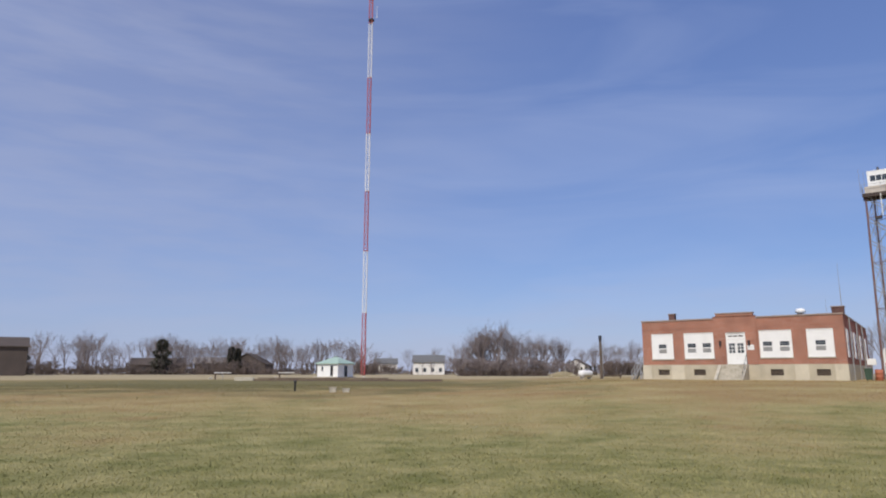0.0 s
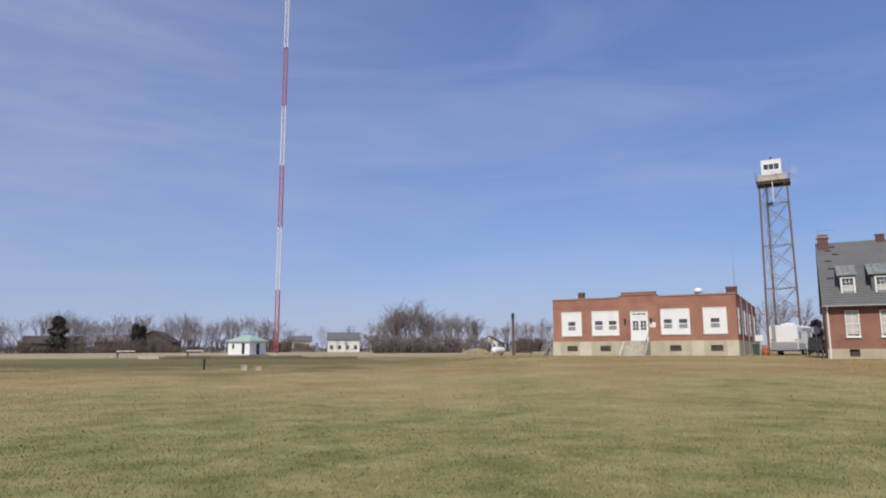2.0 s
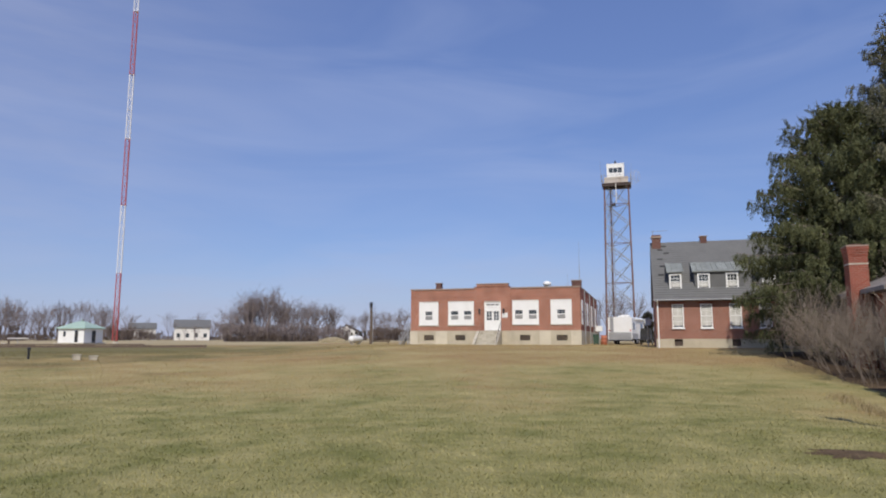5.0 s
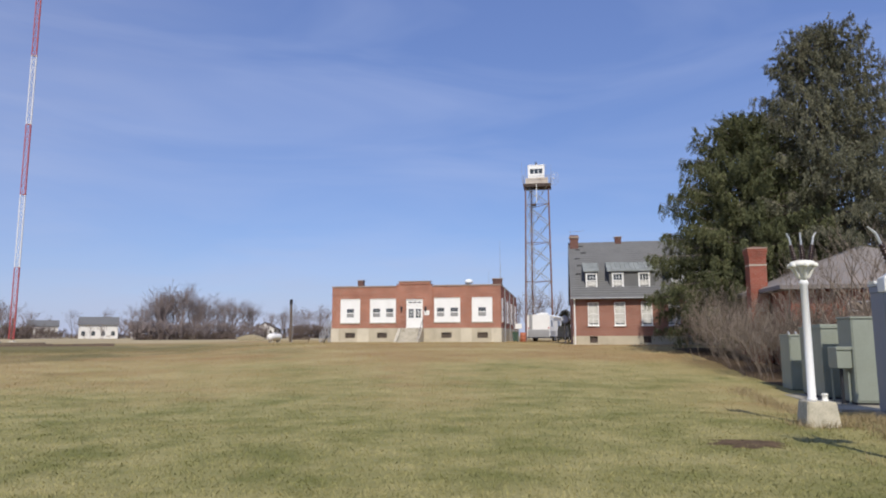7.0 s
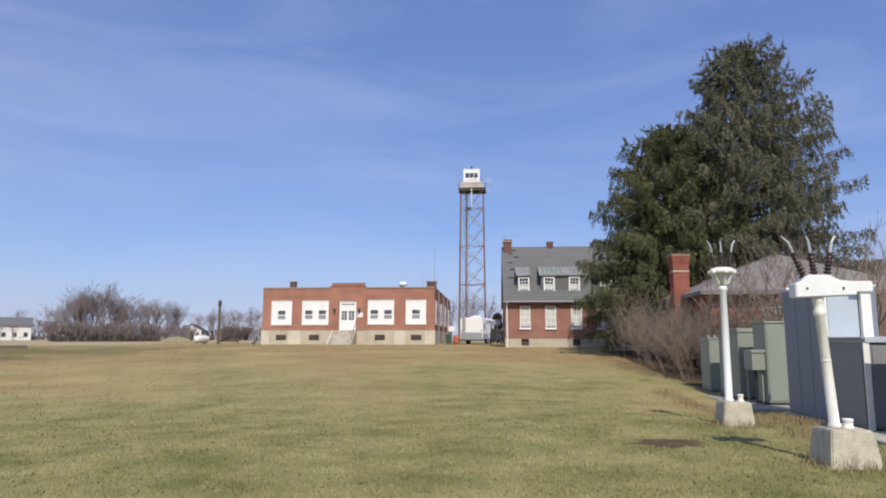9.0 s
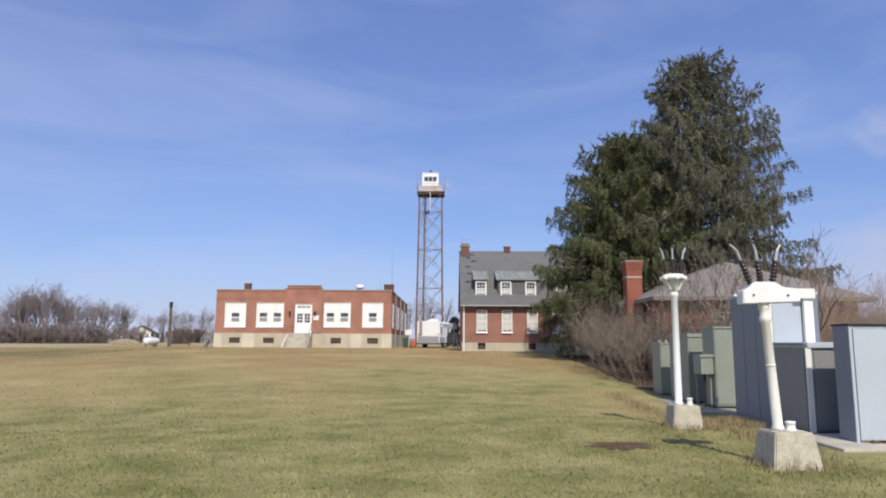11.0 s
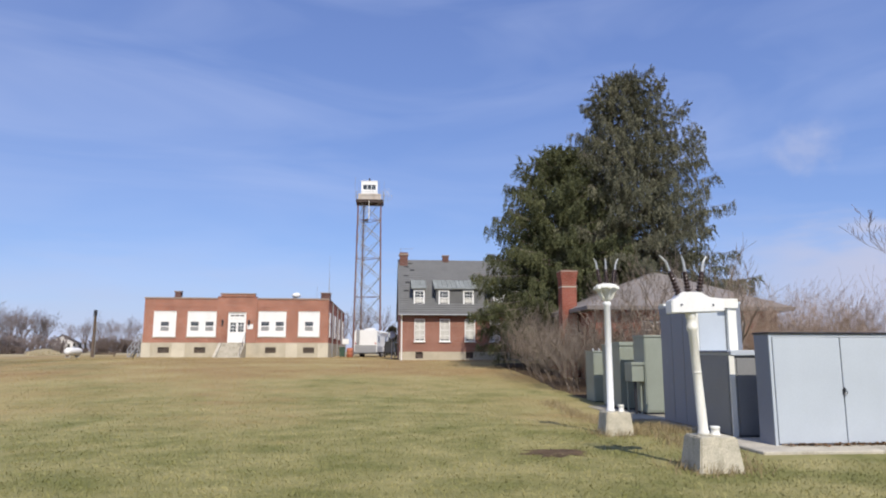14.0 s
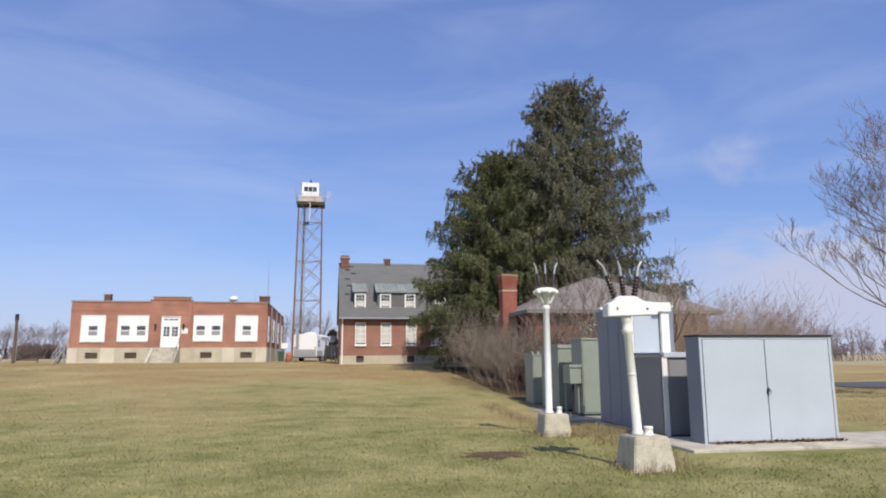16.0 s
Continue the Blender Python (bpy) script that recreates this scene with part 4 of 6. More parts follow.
def double_cabinet():
    t = thing("double_cabinet", gpose(6.54, 10.95, 0.05), "wide light grey double-door steel cabinet", "cabinet")
    W, D, H = 2.64, 0.44, 1.85
    # body colour carries the shade of the side; doors stay pale
    part("body", wall_with_holes(B(), 0, W, 0, H, [(0.06, W - 0.06, 0.05, H - 0.05)], 0.0, D), M_SILVER_SHADED, t)
    part("back", box(B(), 0.06, W - 0.06, D - 0.03, D, 0.05, H - 0.05), M_SILVER_SHADED, t)
    part("plinth", box(B(), 0.05, W - 0.05, 0.03, D - 0.03, -0.05, 0.0), M_CONC, t)
    part("roof", box(B(), -0.02, W + 0.02, -0.05, D + 0.02, H, H + 0.035, 0.008), M_DARKM, t, "thin dark roof sheet")
    for a, b in ((0.0, 0.05), (W - 0.05, W)):
        part("corner_strip", box(B(), a, b, -0.022, -0.002, 0.0, H, 0.003), M_SILVER, t)
    part("head_strip", box(B(), 0.052, W - 0.052, -0.02, -0.002, H - 0.05, H - 0.004, 0.003), M_SILVER, t)
    mid = 1.28
    for a, b in ((0.065, mid - 0.008), (mid + 0.008, W - 0.065)):
        d = part("door", box(B(), a, b, -0.025, 0.015, 0.03, H - 0.056, 0.008), M_SILVER, t, "flat light grey door with a faint dent")
        for z in (0.3, 0.95, 1.6):
            x = a if a < 1 else b
            part("hinge", rod(B(), (x, -0.03, z - 0.05), (x, -0.03, z + 0.05), 0.01, n=6), M_SILVER, d)
    # swivel latch: a dark plate with a hanging hasp ring and padlock
    h = part("handle", box(B(), mid - 0.025, mid + 0.025, -0.036, -0.026, 0.83, 0.92, 0.004), M_DARKM, t, "dark latch plate with a hasp")
    bm = B()
    for p, q in (((mid - 0.005, 0.95), (mid - 0.02, 0.86)), ((mid - 0.005, 0.95), (mid + 0.045, 0.87)), ((mid - 0.02, 0.86), (mid + 0.045, 0.85))):
        rod(bm, (p[0], -0.05, p[1]), (q[0], -0.05, q[1]), 0.009, n=6)
    part("hasp_ring", bm, M_DARKM, h)
    part("padlock", box(B(), mid - 0.01, mid + 0.03, -0.062, -0.04, 0.82, 0.865, 0.006), M_GALV, h)


def low_unit():
    t = thing("low_switch_cabinet", gpose(6.48, 12.15, 0.0), "low grey switch cabinet with white edge trim", "cabinet")
    W, D, H = 1.9, 1.32, 1.53
    # dark paint with the shade on side and front put into it
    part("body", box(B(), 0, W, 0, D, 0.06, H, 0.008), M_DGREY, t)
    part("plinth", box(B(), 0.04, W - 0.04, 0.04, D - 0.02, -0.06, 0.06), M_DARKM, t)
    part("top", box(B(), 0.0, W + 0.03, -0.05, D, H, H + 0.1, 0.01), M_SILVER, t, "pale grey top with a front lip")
    # same lid, its side lip coloured darker for shade
    part("top_flashing", box(B(), -0.05, -0.002, -0.02, D, H + 0.05, H + 0.09, 0.006), M_SILVER_SHADED, t, "lid lip over the side, shade put into its grey")
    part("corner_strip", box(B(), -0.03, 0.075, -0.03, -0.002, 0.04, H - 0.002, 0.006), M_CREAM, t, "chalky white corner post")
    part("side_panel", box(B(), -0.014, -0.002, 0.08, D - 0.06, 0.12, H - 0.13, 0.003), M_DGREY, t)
    part("door", box(B(), 0.12, 0.95, -0.02, -0.002, 0.1, H - 0.06, 0.004), M_DGREY, t)
    part("door", box(B(), 0.98, 1.8, -0.02, -0.002, 0.1, H - 0.06, 0.004), M_DGREY, t)


def tall_unit():
    t = thing("tall_switch_cabinet", gpose(6.5, 13.5, 0.0), "tall pale grey switchgear cabinet with white posts", "cabinet")
    W, D, H = 1.0, 1.8, 2.6
    # shade of the left side is put into the body's darker grey
    part("body", box(B(), 0, W, 0, D, 0.05, H, 0.008), M_SILVER_SHADED, t)
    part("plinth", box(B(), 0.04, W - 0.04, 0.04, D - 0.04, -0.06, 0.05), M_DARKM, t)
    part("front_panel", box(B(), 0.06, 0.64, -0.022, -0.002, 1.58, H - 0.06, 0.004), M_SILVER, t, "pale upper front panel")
    part("panel_seam", box(B(), 0.632, 0.642, -0.026, -0.022, 1.6, H - 0.1), M_DGREY, t)
    part("corner_strip", box(B(), -0.012, 0.05, -0.028, -0.002, 1.3, H - 0.1, 0.004), M_CREAM, t, "narrow white corner strip")
    part("post", box(B(), 0.65, 0.84, -0.12, -0.024, 1.56, H - 0.1, 0.008), M_CREAM, t, "chalky white square post")
    part("post_cap", box(B(), 0.5, 0.87, -0.17, 0.0, H - 0.1, H + 0.1, 0.012), M_CREAM, t, "chalky white cap block")
    part("top", box(B(), -0.03, W + 0.02, -0.002, D + 0.02, H, H + 0.05, 0.006), M_SILVER, t)
    part("head_band", box(B(), -0.02, -0.002, 0.06, D, H - 0.14, H - 0.01, 0.004), M_SILVER_SHADED, t)
    part("top_flange", box(B(), -0.045, 0.12, D - 0.32, D - 0.03, H + 0.052, H + 0.1, 0.008), M_CREAM, t)
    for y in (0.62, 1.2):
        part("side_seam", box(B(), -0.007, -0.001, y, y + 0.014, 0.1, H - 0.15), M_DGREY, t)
    for y, z in ((1.45, 1.32), (1.28, 0.78), (1.25, 0.5)):
        part("side_label", box(B(), -0.005, -0.001, y, y + 0.1, z, z + 0.12), M_FADED, t, "faded label")


def green_unit(u, v, w, d, h, label, fins=0):
    t = thing("green_transformer", gpose(u, v, -0.06), label, "transformer", "green transformers")
    part("body", box(B(), 0, w, 0, d, 0.05, h - 0.05, 0.012), M_GREEN, t)
    part("base", box(B(), 0.03, w - 0.03, 0.03, d - 0.03, 0.0, 0.05), M_DARKM, t)
    part("lid", box(B(), -0.015, w + 0.02, -0.03, d + 0.02, h - 0.05, h, 0.01), M_GREEN, t)
    part("door", box(B(), 0.03, w - 0.05, -0.018, -0.002, 0.1, h - 0.08, 0.005), M_GREEN, t)
    part("door_handle", box(B(), w * 0.6, w * 0.6 + 0.03, -0.05, -0.02, h * 0.5, h * 0.5 + 0.12, 0.005), M_DARKM, t)
    # sloped hood fins along the front edge
    for i in range(fins):
        x = 0.02 + i * 0.2
        part("hood_fin", prism_x(B(), [(-0.03, h - 0.12), (0.0, h - 0.12), (0.2, h + 0.07), (0.16, h + 0.09)], x, x + 0.05), M_DGREY, t)
    return t


double_cabinet()
low_unit()
tall_unit()
green_unit(6.86, 21.65, 1.0, 0.85, 1.68, "low grey-green pad transformer with hood fins at the row's end", 3)
g2 = green_unit(6.85, 19.1, 1.1, 1.6, 1.88, "grey-green pad transformer with a raised lid")
part("raised_lid", box(B(), 0.02, 0.75, 0.1, 1.4, 1.882, 1.94, 0.01), M_GREEN, g2)
part("door_post", box(B(), -0.02, 0.045, -0.035, -0.019, 0.02, 1.78, 0.004), M_GREEN, g2)
part("hood_fin", prism_x(B(), [(-0.03, 1.62), (0.0, 1.62), (0.1, 1.95), (0.06, 1.97)], 0.62, 0.7), M_DGREY, g2)
part("conduit", rod(B(), (0.02, -0.5, 0.0), (0.02, -0.5, 0.9), 0.03, n=8), M_GREEN, g2)
g3 = green_unit(7.0, 17.63, 1.1, 0.8, 2.1, "tall grey-green equipment cabinet with a control box")
part("control_box", box(B(), -0.34, -0.004, 0.06, 0.6, 0.86, 1.36, 0.012), M_GREEN, g3, "small grey-green control box")
part("box_lip", box(B(), -0.36, 0.0, 0.03, 0.058, 1.3, 1.38, 0.005), M_GREEN, g3)
part("conduit", rod(B(), (-0.17, 0.3, 0.0), (-0.17, 0.3, 0.86), 0.04, n=8), M_DARKM, g3)
part("conduit", rod(B(), (-0.05, 0.2, 0.0), (-0.05, 0.2, 0.86), 0.03, n=8), M_GREEN, g3)


# ---- cable terminations on concrete blocks ----
def bushing(t, a, b, z0):
    """A ribbed brown insulator that leans out, with a pale lead on top."""
    d = Vector(b) - Vector(a)
    m = d.to_track_quat("Z", "Y").to_matrix().to_4x4()
    k, L = 7, d.length * 0.58
    prof = [(0.045, 0)]
    for i in range(k):
        z, r = L * i / k, 0.062 - 0.004 * i
        prof += [(0.034, z + 0.005), (r, z + L / k * 0.35), (r * 0.96, z + L / k * 0.55), (0.032, z + L / k * 0.75)]
    prof.append((0.02, L))
    p = part("insulator", lathe(B(), prof, 14, a, m), M_BROWN, t, "ribbed brown porcelain insulator")
    q = Vector(a) + d.normalized() * L
    e = Vector(b) + Vector((d.x * 0.25, 0, -0.02))
    bm = rod(B(), q, (q + e) / 2 + Vector((-d.x * 0.12, 0, 0.02)), 0.02, 0.018, 8)
    rod(bm, (q + e) / 2 + Vector((-d.x * 0.12, 0, 0.02)), e, 0.018, 0.012, 8)
    part("lead", bm, M_ALU, p, "bent bare metal lead")


def block(t, w, h, top):
    bm = B()
    b0 = [bm.verts.new((x * w, y * w, -0.12)) for x, y in ((-1, -1), (1, -1), (1, 1), (-1, 1))]
    b1 = [bm.verts.new((x * top, y * top, h)) for x, y in ((-1, -1), (1, -1), (1, 1), (-1, 1))]
    bm.faces.new(b0[::-1])
    bm.faces.new(b1)
    for i in range(4):
        bm.faces.new((b0[i], b0[(i + 1) % 4], b1[(i + 1) % 4], b1[i]))
    bmesh.ops.bevel(bm, geom=bm.edges[:], offset=0.018, segments=2, affect="EDGES")
    part("concrete_block", bm, M_BLOCK, t, "stained tapered concrete block")


def pole_a():
    t = thing("cable_termination", gpose(4.55, 13.1), "straight white pole with three brown insulators on a block", "cable pole", "cable terminations")
    block(t, 0.29, 0.43, 0.24)
    part("pole", lathe(B(), [(0.085, 0.43), (0.085, 0.47), (0.07, 0.49), (0.062, 2.5), (0.08, 2.52), (0.08, 2.57), (0.06, 2.6)], 16, (-0.08, 0, 0)), M_WHITE, t)
    hd = part("head", lathe(B(), [(0.2, 2.84), (0.225, 2.85), (0.235, 2.89), (0.215, 2.91), (0.2, 2.94), (0.12, 2.96)], 10, (-0.08, 0, 0)), M_CREAM, t, "flared white cast head")
    part("neck", lathe(B(), [(0.06, 2.6), (0.075, 2.66), (0.085, 2.7), (0.14, 2.79), (0.19, 2.85)], 12, (-0.08, 0, 0)), M_CREAM, hd)
    for i in range(6):
        a = radians(30 + 60 * i)
        c, s = math.cos(a), math.sin(a)
        part("bracket", rod(B(), (-0.08 + 0.09 * c, 0.09 * s, 2.64), (-0.08 + 0.2 * c, 0.2 * s, 2.86), 0.022, n=6), M_CREAM, hd)
        part("lobe", lathe(B(), [(0.045, 2.83), (0.05, 2.85), (0.05, 2.89), (0.03, 2.91)], 8, (-0.08 + 0.21 * c, 0.21 * s, 0)), M_CREAM, hd)
    for x, e in ((-0.2, -0.3), (-0.07, -0.08), (0.05, 0.16)):
        bushing(t, (x, 0.0, 2.92), (e, 0.0, 3.5), 2.92)
    part("stub", lathe(B(), [(0.06, 0.42), (0.06, 0.44), (0.05, 0.45), (0.05, 0.53), (0.056, 0.535), (0.056, 0.555), (0.05, 0.56)], 14, (0.14, 0.02, 0)), M_CREAM, t, "short capped stub pipe")


def pole_b():
    t = thing("cable_termination", gpose(4.5, 9.1), "leaning cream pole with a white junction head on a block", "cable pole", "cable terminations")
    block(t, 0.33, 0.46, 0.255)
    lean = Matrix.Rotation(radians(-3.2), 4, "Y")
    part("pole", lathe(B(), [(0.08, 0.0), (0.08, 0.05), (0.066, 0.07), (0.056, 1.42), (0.074, 1.44), (0.078, 1.5), (0.062, 1.53), (0.062, 1.6), (0.072, 1.62), (0.072, 1.73)], 16, (-0.09, 0, 0.46), lean), M_CREAM, t)
    part("strap", lathe(B(), [(0.058, 0.84), (0.064, 0.842), (0.064, 0.868), (0.058, 0.87)], 16, (-0.09, 0, 0.46), lean), M_CREAM, t)
    out = [(-0.5, 2.13), (0.27, 2.16), (0.27, 2.34), (0.06, 2.36), (-0.06, 2.43), (-0.34, 2.43), (-0.42, 2.34), (-0.5, 2.31)]
    bm = prism(B(), out, -0.11, 0.11)
    bmesh.ops.bevel(bm, geom=bm.edges[:], offset=0.012, segments=2, affect="EDGES")
    hd = part("junction_head", bm, M_WHITE, t, "long white cast junction head")
    for x in (-0.36, 0.1):
        part("bolt", rod(B(), (x, -0.125, 2.25), (x, -0.108, 2.25), 0.014, n=8), M_DARKM, hd)
    for x, e in ((-0.34, -0.55), (-0.2, -0.26), (-0.05, 0.07)):
        bushing(t, (x, 0.0, 2.4), (e, 0.0, 2.98), 2.4)
    part("stub", lathe(B(), [(0.075, 0.45), (0.075, 0.47), (0.06, 0.48), (0.06, 0.54), (0.066, 0.545), (0.066, 0.57), (0.06, 0.575)], 14, (0.1, 0.05, 0)), M_CREAM, t, "short capped stub pipe")


pole_a()
pole_b()


# ---- the low brick building behind the cabinets ----
def annex():
    u0, u1, v0, v1 = 8.9, 17.0, 27.6, 36.0
    W, D = u1 - u0, v1 - v0
    t = thing("brick_annex", gpose(u0, v0, 0.0), "low red brick building with a hipped grey roof", "building")
    zg = 0.0
    holes = [(2.0, 3.1, 1.5, 2.9), (5.4, 6.5, 1.5, 2.9)]
    part("wall", wall_with_holes(B(), 0, W, zg - 0.2, 3.4, holes, 0, 0.25), M_BRICK_DARK, t)
    for h in holes:
        sash(t, "sash_window", *h, 0.0)
    for x in (0, W - 0.25):
        part("side_wall", box(B(), x, x + 0.25, 0.25, D, zg - 0.2, 3.4), M_BRICK_DARK, t)
    part("back_wall", box(B(), 0.25, W - 0.25, D - 0.25, D, zg - 0.2, 3.4), M_BRICK_DARK, t)
    bm = B()
    o, e, z = 0.5, 3.5, 5.5
    lo = [bm.verts.new(c) for c in ((-o, -o, e), (W + o, -o, e), (W + o, D + o, e), (-o, D + o, e))]
    lb = [bm.verts.new((v.co.x, v.co.y, e - 0.16)) for v in lo]
    a, b = bm.verts.new((W / 2 + 0.25, D / 2, z)), bm.verts.new((W / 2 + 0.55, D / 2, z - 0.02))
    for f in ((lo[0], lo[1], b, a), (lo[1], lo[2], b), (lo[2], lo[3], a, b), (lo[3], lo[0], a), lb[::-1]):
        bm.faces.new(f)
    for i in range(4):
        bm.faces.new((lb[i], lb[(i + 1) % 4], lo[(i + 1) % 4], lo[i]))
    bmesh.ops.recalc_face_normals(bm, faces=bm.faces[:])
    part("roof", bm, M_ROOFB, t, "faded grey-brown hipped shingle roof")
    c = part("chimney", box(B(), -0.80, -0.12, 2.26, 2.94, 0.0, 5.22), M_BRICK_DARK, t, "tall red brick chimney with a corbelled top")
    for i, z in enumerate((4.88, 5.0, 5.12)):
        k = 0.015 + 0.02 * i
        part("corbel", box(B(), -0.80 - k, -0.12 + k, 2.26 - k, 2.94 + k, z, z + 0.116), M_BRICK_DARK, c)
    part("chimney_cap", box(B(), -0.86, -0.06, 2.2, 3.0, 5.24, 5.3, 0.01), M_COPING, c)
    part("chimney_pot", box(B(), -0.66, -0.26, 2.4, 2.8, 5.302, 5.36, 0.01), M_CHIM, c)
    part("pale_band", box(B(), -0.808, -0.112, 2.252, 2.948, 4.52, 4.58), M_CONC, c)


annex()


# ---- bare trees and thickets: limbs as tapered prisms ----
def grow(rng, p, d, length, radius, depth, spread, out, up=0.15, split=(2, 4), shrink=0.72, kinks=3):
    """Adds limb pieces (a, b, ra, rb) to out."""
    step = length / kinks
    r = radius
    for k in range(kinks):
        d = (d + np.array([rng.normal(0, 0.13), rng.normal(0, 0.13), rng.normal(up * 0.5, 0.08)])).astype(float)
        d /= np.linalg.norm(d)
        q = p + d * step
        r2 = r * 0.86
        out.append((p, q, r, r2))
        if depth > 0 and k > 0:
            for _ in range(rng.integers(split[0], split[1]) - 1):
                a = rng.uniform(0, 2 * math.pi)
                side = np.array([math.cos(a), math.sin(a), rng.uniform(-0.2, 0.4)])
                nd = d * (1 - spread) + side * spread + np.array([0, 0, up])
                grow(rng, q, nd / np.linalg.norm(nd), length * shrink * rng.uniform(0.7, 1.1), r2 * 0.62, depth - 1, spread, out, up, split, shrink, kinks)
        p, r = q, r2
    return out


def prisms(segs, least=0.0):
    """Three-sided tapered prisms: corners and triangles."""
    a = np.array([s[0] for s in segs])
    b = np.array([s[1] for s in segs])
    ra = np.maximum(np.array([s[2] for s in segs]), least)
    rb = np.maximum(np.array([s[3] for s in segs]), least * 0.6)
    d = b - a
    d /= np.linalg.norm(d, axis=1)[:, None] + 1e-9
    ref = np.where(np.abs(d[:, 2:3]) > 0.9, np.array([[1.0, 0, 0]]), np.array([[0, 0, 1.0]]))
    x = np.cross(d, ref)
    x /= np.linalg.norm(x, axis=1)[:, None] + 1e-9
    y = np.cross(d, x)
    v = np.zeros((len(segs), 6, 3))
    for i in range(3):
        c, s = math.cos(2.0944 * i), math.sin(2.0944 * i)
        o = x * c + y * s
        v[:, i] = a + o * ra[:, None]
        v[:, 3 + i] = b + o * rb[:, None]
    t = np.array([(0, 1, 4), (0, 4, 3), (1, 2, 5), (1, 5, 4), (2, 0, 3), (2, 3, 5)])
    f = (np.arange(len(segs)) * 6)[:, None, None] + t[None]
    return v.reshape(-1, 3), f.reshape(-1, 3)


def bare_tree_segs(seed, height, spread=0.5, depth=4, trunk=0.32):
    rng = np.random.default_rng(seed)
    out = []
    p = np.array([0.0, 0.0, -0.2])
    h = height * trunk
    out.append((p, np.array([0.05, 0.02, h]), height * 0.022, height * 0.017))
    for k in range(rng.integers(4, 6)):
        a = 2 * math.pi * k / 5 + rng.uniform(-0.4, 0.4)
        s = spread * rng.uniform(0.5, 1.1)
        d = np.array([math.cos(a) * s, math.sin(a) * s, 1.0])
        z = h * rng.uniform(0.75, 1.0)
        grow(rng, np.array([0.05, 0.02, z]), d / np.linalg.norm(d), height * 0.36, height * 0.011, depth - 1, spread, out, up=0.12)
    return out


def bush_segs(seed, height, radius, stems=26, depth=2, kinks=4, lean=0.75, thick=0.022):
    rng = np.random.default_rng(seed)
    out = []
    for _ in range(stems):
        a, q = rng.uniform(0, 2 * math.pi), math.sqrt(rng.uniform(0, 1))
        b = np.array([math.cos(a), math.sin(a), 0]) * radius * 0.45 * q
        d = np.array([math.cos(a) * q * lean, math.sin(a) * q * lean, 1.0])
        grow(rng, b + np.array([0, 0, -0.1]), d / np.linalg.norm(d), height * rng.uniform(0.38, 0.62), thick, depth, 0.5, out, up=0.1, split=(2, 4), shrink=0.66, kinks=kinks)
    return out


def joined(name, items, material, label, category):
    """Many limb meshes (verts, faces, pose, scale) in one object of kind stuff."""
    vs, fs, o = [], [], 0
    for v, f, m, s in items:
        a = np.array(m.to_3x3()) @ (v * s).T
        vs.append(a.T + np.array(m.translation))
        fs.append(f + o)
        o += len(v)
    return tagged(raw(name, np.concatenate(vs), np.concatenate(fs), material), label, category, kind="stuff")


